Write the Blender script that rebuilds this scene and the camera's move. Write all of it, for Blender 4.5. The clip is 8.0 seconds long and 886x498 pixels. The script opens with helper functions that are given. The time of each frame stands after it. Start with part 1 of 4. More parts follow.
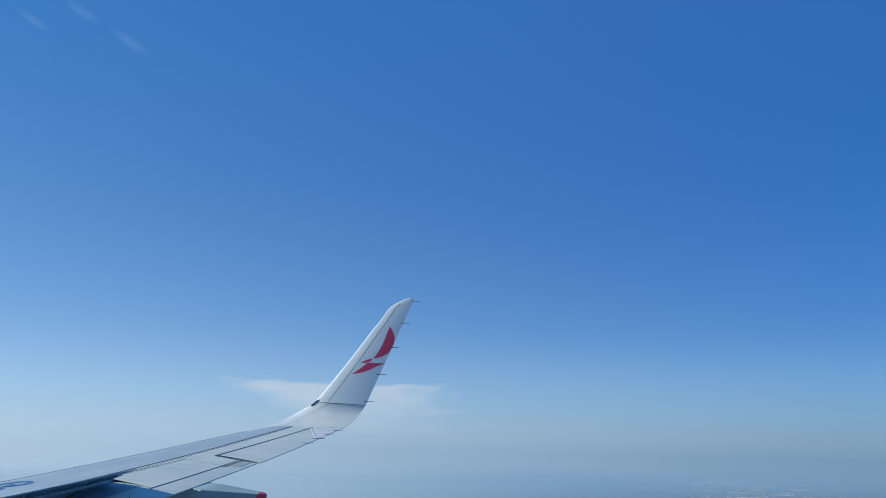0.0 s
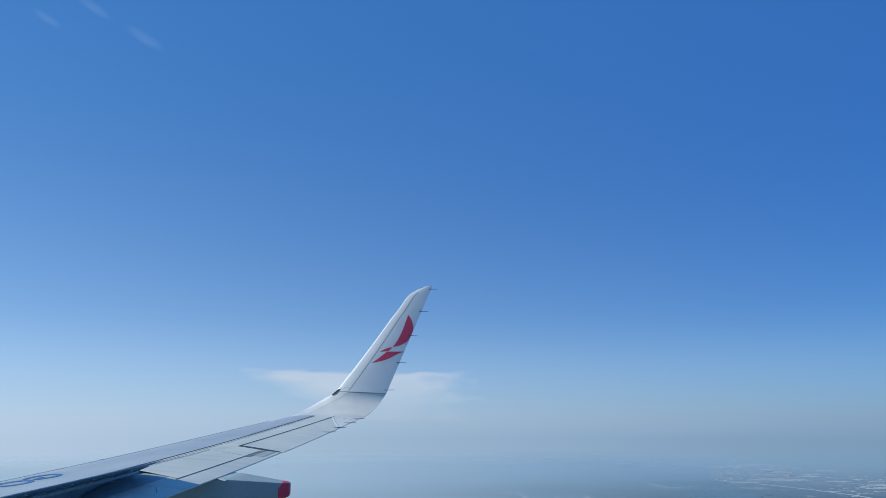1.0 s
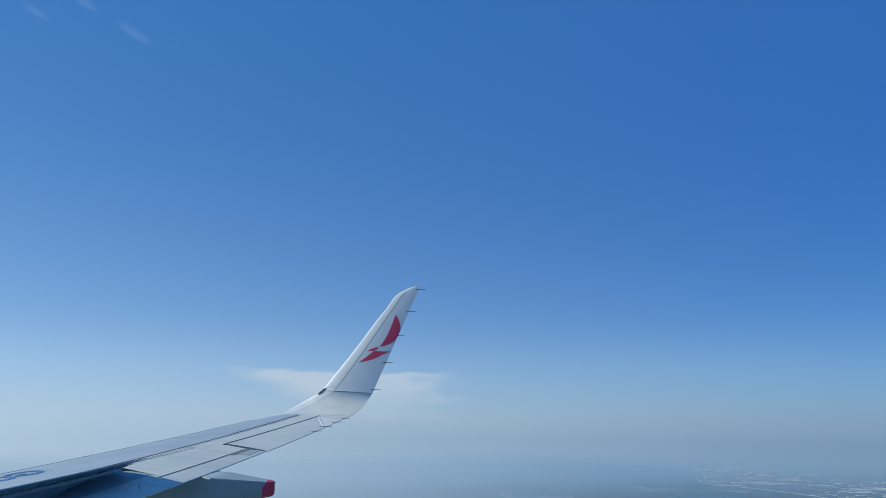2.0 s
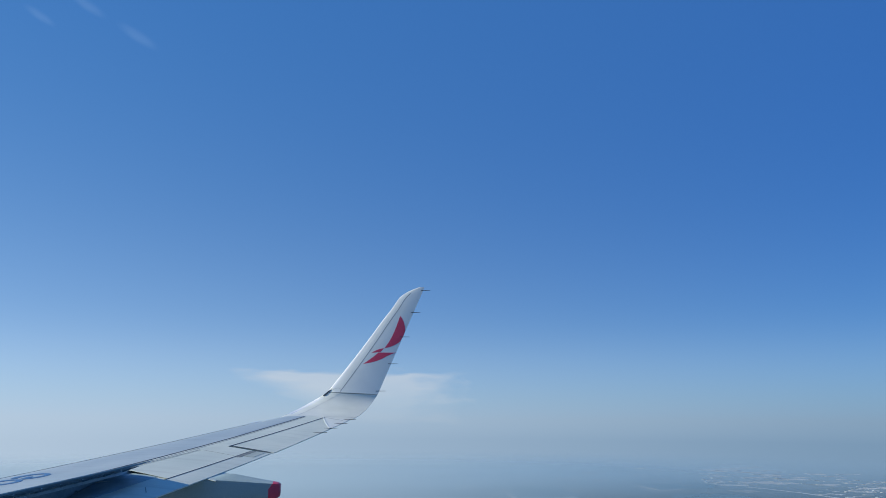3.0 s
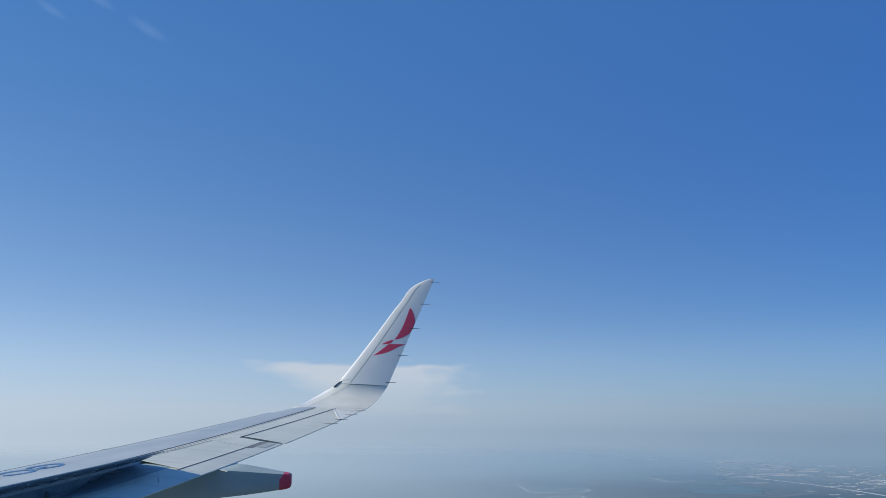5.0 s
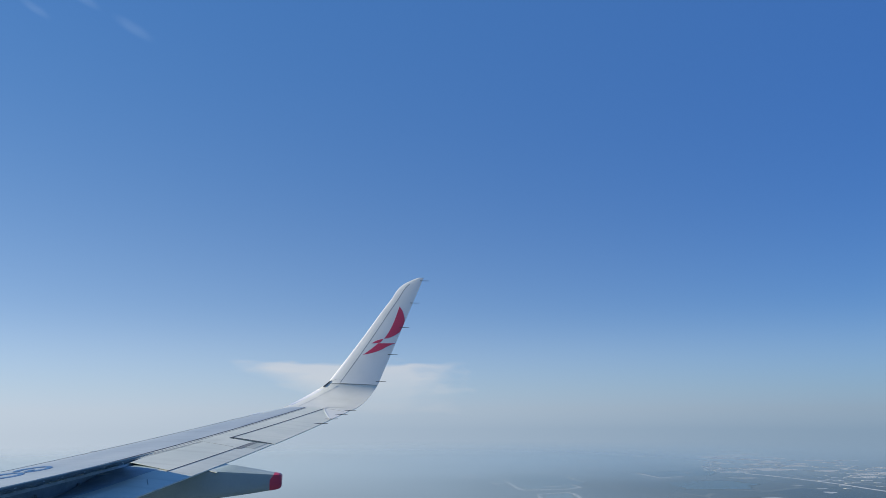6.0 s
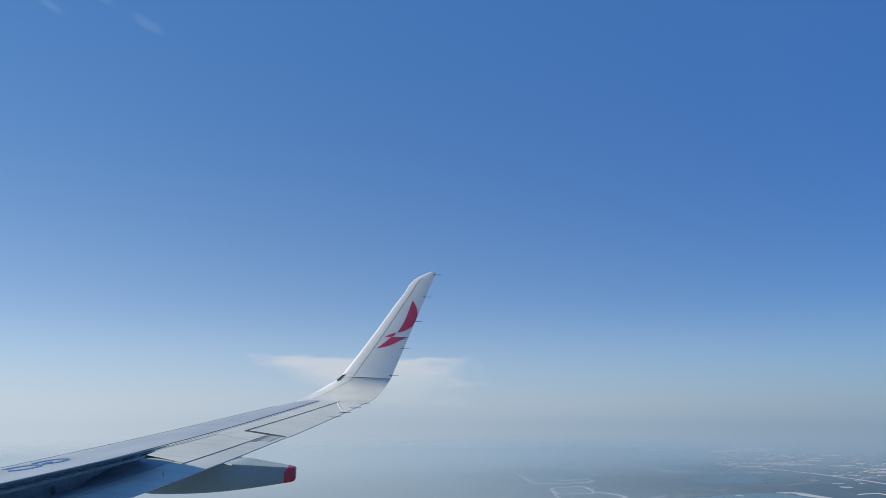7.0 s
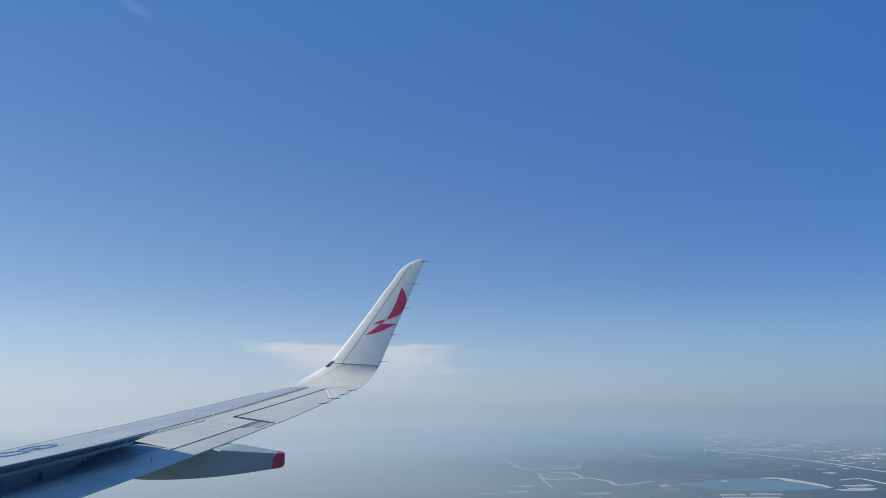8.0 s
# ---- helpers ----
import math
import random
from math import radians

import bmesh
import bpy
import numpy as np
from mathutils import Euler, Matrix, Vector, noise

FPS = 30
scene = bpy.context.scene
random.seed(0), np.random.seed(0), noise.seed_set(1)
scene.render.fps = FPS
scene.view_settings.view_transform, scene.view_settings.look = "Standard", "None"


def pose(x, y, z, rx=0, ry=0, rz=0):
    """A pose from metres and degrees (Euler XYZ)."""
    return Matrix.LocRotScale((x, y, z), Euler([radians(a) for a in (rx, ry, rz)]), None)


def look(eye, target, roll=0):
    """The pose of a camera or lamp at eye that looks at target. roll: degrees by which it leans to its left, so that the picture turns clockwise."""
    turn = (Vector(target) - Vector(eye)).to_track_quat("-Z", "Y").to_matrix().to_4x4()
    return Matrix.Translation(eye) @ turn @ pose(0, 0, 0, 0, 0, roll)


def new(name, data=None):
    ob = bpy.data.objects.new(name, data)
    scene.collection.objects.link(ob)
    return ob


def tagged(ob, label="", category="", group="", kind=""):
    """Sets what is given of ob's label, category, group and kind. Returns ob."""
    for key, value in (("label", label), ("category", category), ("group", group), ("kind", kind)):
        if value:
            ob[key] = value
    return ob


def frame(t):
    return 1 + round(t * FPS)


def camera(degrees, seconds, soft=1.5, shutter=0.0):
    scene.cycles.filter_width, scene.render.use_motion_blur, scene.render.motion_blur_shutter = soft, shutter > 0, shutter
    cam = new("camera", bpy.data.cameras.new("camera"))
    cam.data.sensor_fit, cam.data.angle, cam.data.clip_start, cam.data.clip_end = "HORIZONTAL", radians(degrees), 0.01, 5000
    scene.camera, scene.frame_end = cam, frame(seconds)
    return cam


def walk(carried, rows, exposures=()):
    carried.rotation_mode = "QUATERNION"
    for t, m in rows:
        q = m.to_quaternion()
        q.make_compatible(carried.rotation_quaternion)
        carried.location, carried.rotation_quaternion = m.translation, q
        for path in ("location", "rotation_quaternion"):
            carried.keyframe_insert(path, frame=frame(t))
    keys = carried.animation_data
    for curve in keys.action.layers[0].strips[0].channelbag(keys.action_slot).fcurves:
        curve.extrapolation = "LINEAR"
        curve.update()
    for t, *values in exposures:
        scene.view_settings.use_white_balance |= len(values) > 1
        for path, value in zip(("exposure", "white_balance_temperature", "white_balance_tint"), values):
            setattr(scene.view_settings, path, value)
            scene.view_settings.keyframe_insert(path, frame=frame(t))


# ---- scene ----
# Cabin window view over the right wing of an airliner, in descent above a hazy coast.
# x points outboard along the right wing, y towards the nose, z up; the ground is z = 0.
ALT = 220.0


def aim(yaw, pitch, roll, x, y, z):
    """Camera pose from heading off the wing axis, pitch and lean in degrees."""
    a, b = radians(yaw), radians(pitch)
    eye = Vector((x, y, z + ALT))
    return look(eye, eye + 10 * Vector((math.cos(b) * math.cos(a), math.cos(b) * math.sin(a), math.sin(b))), roll)


cam = camera(62.37, 8.0, soft=0.75)
walk(cam, [
    (0.0, aim(-7.968, 13.954, 0.931, 1.5499, -1.0599, 0.4866)),
    (0.3, aim(-7.560, 13.520, 0.300, 1.5500, -1.0599, 0.4867)),
    (0.5, aim(-7.503, 12.917, -0.135, 1.5500, -1.0599, 0.4868)),
    (0.8, aim(-6.640, 12.950, -0.100, 1.5500, -1.0598, 0.4867)),
    (1.0, aim(-6.630, 12.977, -0.060, 1.5499, -1.0597, 0.4866)),
    (1.3, aim(-6.450, 12.940, 0.080, 1.5500, -1.0598, 0.4867)),
    (1.5, aim(-6.736, 12.917, 0.175, 1.5500, -1.0599, 0.4867)),
    (1.7, aim(-7.553, 12.957, 0.517, 1.5500, -1.0599, 0.4866)),
    (2.8, aim(-7.453, 13.163, 0.566, 1.5500, -1.0599, 0.4867)),
    (3.0, aim(-7.222, 13.085, 0.269, 1.5499, -1.0598, 0.4865)),
    (3.2, aim(-6.860, 12.760, 0.240, 1.5499, -1.0598, 0.4864)),
    (3.5, aim(-7.430, 13.004, 0.189, 1.5498, -1.0597, 0.4863)),
    (3.8, aim(-6.940, 12.780, -0.030, 1.5499, -1.0598, 0.4866)),
    (4.0, aim(-7.006, 12.726, -0.180, 1.5500, -1.0598, 0.4868)),
    (4.5, aim(-7.165, 12.774, -0.133, 1.5499, -1.0598, 0.4865)),
    (4.7, aim(-6.563, 12.528, 0.393, 1.5500, -1.0599, 0.4867)),
    (5.8, aim(-6.386, 12.357, 0.206, 1.5499, -1.0599, 0.4867)),
    (6.0, aim(-7.322, 12.329, -0.227, 1.5501, -1.0599, 0.4869)),
    (6.3, aim(-7.320, 12.370, -0.150, 1.5502, -1.0600, 0.4870)),
    (6.5, aim(-6.999, 11.955, -0.098, 1.5503, -1.0602, 0.4870)),
    (6.7, aim(-6.918, 12.080, -0.100, 1.5501, -1.0600, 0.4869)),
    (7.0, aim(-6.303, 11.858, -0.109, 1.5499, -1.0597, 0.4867)),
    (7.2, aim(-7.791, 11.500, -0.213, 1.5499, -1.0598, 0.4869)),
    (7.5, aim(-8.370, 11.515, -0.368, 1.5499, -1.0598, 0.4870)),
    (7.7, aim(-7.503, 11.070, -0.242, 1.5500, -1.0598, 0.4868)),
    (8.0, aim(-7.159, 10.838, -0.054, 1.5500, -1.0599, 0.4867)),
], exposures=[(0.0, 0.0, 6160, 6), (0.9, 0.06, 6290, 9), (1.6, -0.03, 6260, 7), (3.0, 0.01, 6470, 9), (4.0, 0.03, 6640, 10), (4.7, 0.05, 6850, 11.5), (6.0, 0.10, 7130, 13.3), (8.0, 0.11, 7290, 13.3)])

# ---- daylight ----
SUN = Vector((-0.08, 0.88, 0.46)).normalized()
sun = new("sun", bpy.data.lights.new("sun", "SUN"))
sun.data.energy, sun.data.angle, sun.data.color = 4.6, radians(0.5), (1.0, 0.94, 0.77)
sun.matrix_world = look(SUN * 60 + Vector((0, 0, ALT)), (0, 0, ALT))

world = bpy.data.worlds.new("sky")
scene.world = world
world.use_nodes = True
wn, wl = world.node_tree.nodes, world.node_tree.links
wn.clear()
sky = wn.new("ShaderNodeTexSky")
sky.sky_type, sky.sun_disc = "NISHITA", False
sky.sun_elevation = math.asin(SUN.z)
sky.sun_rotation = math.atan2(SUN.x, SUN.y)
sky.altitude, sky.air_density, sky.dust_density, sky.ozone_density = 1500, 1.0, 0.6, 2.5
where = wn.new("ShaderNodeTexCoord")
split = wn.new("ShaderNodeSeparateXYZ")
wl.new(where.outputs["Generated"], split.inputs[0])


def wmath(op, a, b=None, clamp=False):
    n = wn.new("ShaderNodeMath")
    n.operation, n.use_clamp = op, clamp
    for i, v in enumerate((a, b)):
        if v is None:
            continue
        if isinstance(v, (int, float)):
            n.inputs[i].default_value = v
        else:
            wl.new(v, n.inputs[i])
    return n.outputs[0]


def wvec(op, a, b):
    n = wn.new("ShaderNodeVectorMath")
    n.operation = op
    for k, v in ((0, a), (3 if op == "SCALE" else 1, b)):
        if isinstance(v, tuple):
            n.inputs[k].default_value = v
        else:
            wl.new(v, n.inputs[k])
    return n.outputs[0]


# clear sky, held at its horizon value below the horizon
rise = wmath("MAXIMUM", split.outputs["Z"], 0.0)
clip = wn.new("ShaderNodeCombineXYZ")
wl.new(split.outputs["X"], clip.inputs[0])
wl.new(split.outputs["Y"], clip.inputs[1])
wl.new(wmath("MAXIMUM", split.outputs["Z"], 0.02), clip.inputs[2])
wl.new(clip.outputs[0], sky.inputs[0])
air = wvec("SCALE", wvec("MULTIPLY", sky.outputs[0], (0.005, 0.02, 0.04)), wmath("SUBTRACT", 1.0, wmath("POWER", 2.718, wmath("MULTIPLY", rise, -20.0))))
air = wvec("ADD", air, (0.031, 0.125, 0.342))
# white haze that thins with height, and the brighter air towards the sun
low = wvec("SCALE", (0.300, 0.333, 0.0), wmath("POWER", 2.718, wmath("MULTIPLY", rise, -7.2)))
low = wvec("ADD", low, wvec("SCALE", (0.0, 0.0, 0.265), wmath("POWER", 2.718, wmath("MULTIPLY", rise, -9.8))))
side = wmath("MINIMUM", wmath("MAXIMUM", split.outputs["Y"], -0.6), 0.6)
sunward = wvec("SCALE", (0.0, 0.218, 0.220), wmath("MULTIPLY", side, wmath("POWER", 2.718, wmath("MULTIPLY", rise, -3.1))))
sunward = wvec("ADD", sunward, wvec("SCALE", (0.215, 0.0, 0.0), wmath("MULTIPLY", side, wmath("POWER", 2.718, wmath("MULTIPLY", rise, -4.8)))))
sunward = wvec("ADD", sunward, wvec("SCALE", (0.010, 0.020, 0.050), rise))
# the pale layer of the lowest few degrees
level = wmath("POWER", wmath("MULTIPLY", rise, 10.0), 4.0)
layer = wvec("SCALE", (0.043, 0.038, 0.030), wmath("POWER", 2.718, wmath("MULTIPLY", level, -1.0)))
mixed = wvec("ADD", wvec("ADD", wvec("ADD", air, low), layer), sunward)
near = wmath("MULTIPLY", wmath("SUBTRACT", 0.03, split.outputs["Z"]), 18.0, True)
near = wmath("MULTIPLY", near, wmath("MULTIPLY", near, near))
lee = wmath("MULTIPLY", wmath("SUBTRACT", 0.35, split.outputs["Y"]), 1.2, True)
dim = wvec("ADD", (0.045, 0.045, 0.04), wvec("SCALE", (0.14, 0.09, 0.05), lee))
mixed = wvec("MULTIPLY", mixed, wvec("SUBTRACT", (1.0, 1.0, 1.0), wvec("SCALE", dim, near)))
back = wn.new("ShaderNodeBackground")
wl.new(mixed, back.inputs[0])
back.inputs[1].default_value = 1.0
wout = wn.new("ShaderNodeOutputWorld")
wl.new(back.outputs[0], wout.inputs[0])


# ---- materials ----
def material(name):
    m = bpy.data.materials.new(name)
    m.use_nodes = True
    return m, m.node_tree.nodes, m.node_tree.links, m.node_tree.nodes["Principled BSDF"]


def surface(name, low, high, rough=0.4, metal=0.0, scale=3.0, fine=60.0, bump=0.02, coat=0.0, stretch=(1, 1, 1), streak=0.0):
    """A painted or raw surface: colour drifts between low and high at two scales, with streaks of dirt along the airflow and a fine relief."""
    m, n, l, bsdf = material(name)
    co = n.new("ShaderNodeTexCoord")
    mp = n.new("ShaderNodeMapping")
    mp.inputs["Scale"].default_value = stretch
    l.new(co.outputs["Object"], mp.inputs[0])
    big, small = n.new("ShaderNodeTexNoise"), n.new("ShaderNodeTexNoise")
    for t, s, d in ((big, scale, 5), (small, fine, 3)):
        t.inputs["Scale"].default_value, t.inputs["Detail"].default_value = s, d
        l.new(mp.outputs[0], t.inputs["Vector"])
    add = n.new("ShaderNodeMath")
    add.operation = "MULTIPLY_ADD"
    l.new(small.outputs[0], add.inputs[0])
    add.inputs[1].default_value = 0.35
    l.new(big.outputs[0], add.inputs[2])
    ramp = n.new("ShaderNodeValToRGB")
    ramp.color_ramp.elements[0].position, ramp.color_ramp.elements[1].position = 0.45, 0.9
    ramp.color_ramp.elements[0].color, ramp.color_ramp.elements[1].color = (*low, 1), (*high, 1)
    l.new(add.outputs[0], ramp.inputs[0])
    colour = ramp.outputs[0]
    if streak:
        st = n.new("ShaderNodeTexNoise")
        sm = n.new("ShaderNodeMapping")
        sm.inputs["Scale"].default_value = (9, 0.6, 4)
        l.new(co.outputs["Object"], sm.inputs[0])
        l.new(sm.outputs[0], st.inputs["Vector"])
        st.inputs["Scale"].default_value, st.inputs["Detail"].default_value = 1.0, 6
        sr = n.new("ShaderNodeMapRange")
        sr.inputs[1].default_value, sr.inputs[2].default_value = 0.5, 0.75
        sr.inputs[3].default_value, sr.inputs[4].default_value = 0.0, streak
        l.new(st.outputs[0], sr.inputs[0])
        mx = n.new("ShaderNodeMix")
        mx.data_type = "RGBA"
        l.new(sr.outputs[0], mx.inputs[0])
        l.new(colour, mx.inputs[6])
        mx.inputs[7].default_value = (low[0] * 0.45, low[1] * 0.45, low[2] * 0.43, 1)
        colour = mx.outputs[2]
    l.new(colour, bsdf.inputs["Base Color"])
    rr = n.new("ShaderNodeMapRange")
    rr.inputs[3].default_value, rr.inputs[4].default_value = rough * 0.8, min(1, rough * 1.25)
    l.new(big.outputs[0], rr.inputs[0])
    l.new(rr.outputs[0], bsdf.inputs["Roughness"])
    bsdf.inputs["Metallic"].default_value = metal
    bsdf.inputs["Coat Weight"].default_value = coat
    if bump:
        b = n.new("ShaderNodeBump")
        b.inputs["Strength"].default_value, b.inputs["Distance"].default_value = bump, 0.02
        l.new(big.outputs[0], b.inputs["Height"])
        l.new(b.outputs[0], bsdf.inputs["Normal"])
    return m


WING_GREY = surface("wing_grey_paint", (0.36, 0.425, 0.45), (0.44, 0.505, 0.53), 0.40, 0.0, 1.6, 40, 0.03, 0.0, (1, 1, 1), 0.25)
PANEL_GREY = surface("panel_light_grey_paint", (0.57, 0.62, 0.545), (0.66, 0.70, 0.625), 0.45, 0.0, 1.8, 45, 0.03, 0.0, (1, 1, 1), 0.22)
WINGLET_WHITE = surface("winglet_white_paint", (0.68, 0.715, 0.685), (0.76, 0.79, 0.765), 0.30, 0.0, 1.5, 50, 0.02, 0.25)
WORN_GREY = surface("worn_panel_grey_paint", (0.36, 0.405, 0.37), (0.47, 0.515, 0.47), 0.5, 0.0, 5, 45, 0.03, 0.0, (1, 1, 1), 0.3)
EDGE_WHITE = surface("polished_and_sunlit_edge_white", (0.80, 0.82, 0.82), (0.87, 0.88, 0.88), 0.18, 0.0, 2.5, 60, 0.01, 0.4)
FLAP_GREY = surface("flap_grey_paint", (0.53, 0.58, 0.52), (0.62, 0.66, 0.60), 0.42, 0.0, 1.8, 45, 0.03, 0.0, (1, 1, 1), 0.25)
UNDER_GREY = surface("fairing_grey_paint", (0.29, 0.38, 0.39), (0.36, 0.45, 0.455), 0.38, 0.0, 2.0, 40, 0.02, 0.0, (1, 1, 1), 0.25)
# dark blue that paints in the shade under the raised spoilers
BAY_SHADE = surface("spoiler_bay_shade_blue", (0.20, 0.31, 0.37), (0.36, 0.47, 0.53), 0.6, 0.0, 7, 30, 0.05)
# paler blue that brightens the shade below the spoilers through colour
LIFTED_SHADE = surface("blue_grey_lifted_shade", (0.42, 0.56, 0.64), (0.56, 0.70, 0.76), 0.55, 0.0, 9, 40, 0.05, 0.0, (1, 1, 1), 0.35)
BLEND_WHITE = surface("weathered_white_paint", (0.62, 0.65, 0.60), (0.73, 0.755, 0.70), 0.42, 0.0, 2.2, 45, 0.02, 0.1, (1, 1, 1), 0.15)
SEAM = surface("dark_seal", (0.055, 0.07, 0.095), (0.10, 0.115, 0.14), 0.7, 0.0, 8, 80, 0.0)
DARK_PAD = surface("dark_worn_pad", (0.15, 0.17, 0.17), (0.24, 0.26, 0.255), 0.6, 0.0, 9, 60, 0.02)
PALE_SEAM = surface("pale_filled_joint", (0.46, 0.485, 0.48), (0.56, 0.585, 0.57), 0.6, 0.0, 8, 80, 0.0)
SOFT_SEAM = surface("worn_grey_seal", (0.24, 0.255, 0.25), (0.34, 0.355, 0.35), 0.7, 0.0, 8, 80, 0.0)
RED = surface("red_paint", (0.60, 0.05, 0.10), (0.68, 0.065, 0.12), 0.35, 0.0, 4, 60, 0.0)
PALE_EDGE = surface("pale_pink_film_edge", (0.70, 0.45, 0.48), (0.78, 0.52, 0.55), 0.4, 0.0, 6, 60, 0.0)
BLUE = surface("blue_marking_paint", (0.05, 0.15, 0.31), (0.08, 0.20, 0.38), 0.4, 0.0, 4, 60, 0.0)
WICK = surface("carbon_wick", (0.03, 0.03, 0.035), (0.07, 0.07, 0.08), 0.5, 0.0, 20, 90, 0.0)
LENS = surface("dark_lamp_lens", (0.02, 0.025, 0.03), (0.05, 0.055, 0.06), 0.08, 0.0, 20, 90, 0.0, 0.5)
CABIN = surface("cabin_panel_plastic", (0.45, 0.45, 0.43), (0.52, 0.52, 0.50), 0.55, 0.0, 4, 80, 0.02)
CARPET = surface("cabin_carpet", (0.03, 0.035, 0.06), (0.06, 0.07, 0.10), 0.95, 0.0, 20, 200, 0.2)
DYKE = surface("pale_earth_dyke", (0.56, 0.56, 0.54), (0.80, 0.80, 0.77), 0.95, 0.0, 0.02, 0.15, 0.0)
CONCRETE = surface("pale_concrete", (0.46, 0.47, 0.47), (0.76, 0.76, 0.75), 0.9, 0.0, 0.02, 0.2, 0.0)
FALLOW = surface("grey_fallow_ground", (0.36, 0.38, 0.37), (0.54, 0.55, 0.53), 0.95, 0.0, 0.015, 0.2, 0.0)
SHORE = surface("dark_grass_shore", (0.05, 0.065, 0.045), (0.10, 0.11, 0.08), 0.95, 0.0, 0.02, 0.2, 0.0)
ROOF = surface("pale_metal_roof", (0.42, 0.47, 0.50), (0.84, 0.86, 0.87), 0.6, 0.0, 0.01, 0.2, 0.0)


def nmath(n, l, op, a, b=None, c=None, clamp=False):
    k = n.new("ShaderNodeMath")
    k.operation, k.use_clamp = op, clamp
    for i, v in enumerate((a, b, c)):
        if isinstance(v, (int, float)):
            k.inputs[i].default_value = v
        elif v is not None:
            l.new(v, k.inputs[i])
    return k.outputs[0]


def water_material():
    m, n, l, bsdf = material("pond_water")
    co, t, ramp = n.new("ShaderNodeTexCoord"), n.new("ShaderNodeTexNoise"), n.new("ShaderNodeValToRGB")
    t.inputs["Scale"].default_value, t.inputs["Detail"].default_value = 0.004, 6
    l.new(co.outputs["Object"], t.inputs["Vector"])
    ramp.color_ramp.elements[0].position, ramp.color_ramp.elements[1].position = 0.35, 0.7
    ramp.color_ramp.elements[0].color, ramp.color_ramp.elements[1].color = (0.06, 0.17, 0.20, 1), (0.13, 0.28, 0.31, 1)
    l.new(t.outputs[0], ramp.inputs[0])
    l.new(ramp.outputs[0], bsdf.inputs["Base Color"])
    bsdf.inputs["Roughness"].default_value = 0.25
    return m


def land_material():
    """Flat coast: wet ground and fields in patches, thin pale paths between them."""
    m, n, l, bsdf = material("coastal_land")
    co = n.new("ShaderNodeTexCoord")
    mp = n.new("ShaderNodeMapping")
    mp.inputs["Scale"].default_value = (0.45, 1.0, 1)
    mp.inputs["Rotation"].default_value = (0, 0, 0.14)
    l.new(co.outputs["Object"], mp.inputs[0])
    big, fine = n.new("ShaderNodeTexNoise"), n.new("ShaderNodeTexNoise")
    cells, rims = n.new("ShaderNodeTexVoronoi"), n.new("ShaderNodeTexVoronoi")
    big.inputs["Scale"].default_value, big.inputs["Detail"].default_value = 0.0018, 6
    fine.inputs["Scale"].default_value, fine.inputs["Detail"].default_value = 0.02, 5
    cells.inputs["Scale"].default_value = rims.inputs["Scale"].default_value = 0.006
    cells.distance = rims.distance = "EUCLIDEAN"
    rims.feature = "DISTANCE_TO_EDGE"
    for t in (big, fine, cells, rims):
        l.new(mp.outputs[0], t.inputs["Vector"])
    tone = n.new("ShaderNodeSeparateColor")
    l.new(cells.outputs["Color"], tone.inputs[0])
    mixed = nmath(n, l, "MULTIPLY_ADD", tone.outputs[0], 0.20, nmath(n, l, "MULTIPLY_ADD", fine.outputs[0], 0.40, nmath(n, l, "MULTIPLY", big.outputs[0], 0.50)))
    ramp = n.new("ShaderNodeValToRGB")
    r = ramp.color_ramp
    r.elements[0].position, r.elements[0].color = 0.30, (0.025, 0.065, 0.10, 1)
    r.elements[1].position, r.elements[1].color = 0.86, (0.19, 0.185, 0.16, 1)
    for at, c in ((0.46, (0.045, 0.09, 0.12, 1)), (0.62, (0.065, 0.10, 0.115, 1)), (0.74, (0.10, 0.13, 0.14, 1))):
        r.elements.new(at).color = c
    l.new(mixed, ramp.inputs[0])
    # paths run only along some of the cell rims
    path = nmath(n, l, "MULTIPLY", nmath(n, l, "LESS_THAN", rims.outputs["Distance"], 0.028), nmath(n, l, "GREATER_THAN", big.outputs[0], 0.50))
    mx = n.new("ShaderNodeMix")
    mx.data_type = "RGBA"
    l.new(nmath(n, l, "MULTIPLY", path, 0.22), mx.inputs[0])
    l.new(ramp.outputs[0], mx.inputs[6])
    mx.inputs[7].default_value = (0.42, 0.41, 0.37, 1)
    l.new(mx.outputs[2], bsdf.inputs["Base Color"])
    bsdf.inputs["Roughness"].default_value = 0.8
    # alpha falls off with distance to imitate haze
    l.new(haze_fade(n, l, co, True), bsdf.inputs["Alpha"])
    return m


def haze_fade(n, l, co, slant=False):
    """Haze painted as alpha: one near, falling to nothing where distance swallows the land; slant: evenly with the
    angle below the horizon.
    """
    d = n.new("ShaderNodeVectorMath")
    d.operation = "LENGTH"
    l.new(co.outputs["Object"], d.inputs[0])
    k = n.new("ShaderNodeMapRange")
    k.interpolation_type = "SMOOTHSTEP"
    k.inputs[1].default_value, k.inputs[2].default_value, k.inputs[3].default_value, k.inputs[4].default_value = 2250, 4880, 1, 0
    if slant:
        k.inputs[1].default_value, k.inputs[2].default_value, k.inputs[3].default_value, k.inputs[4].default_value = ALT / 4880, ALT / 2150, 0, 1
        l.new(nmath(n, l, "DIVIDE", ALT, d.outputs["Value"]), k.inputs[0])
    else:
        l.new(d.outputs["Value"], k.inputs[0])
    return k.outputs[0]


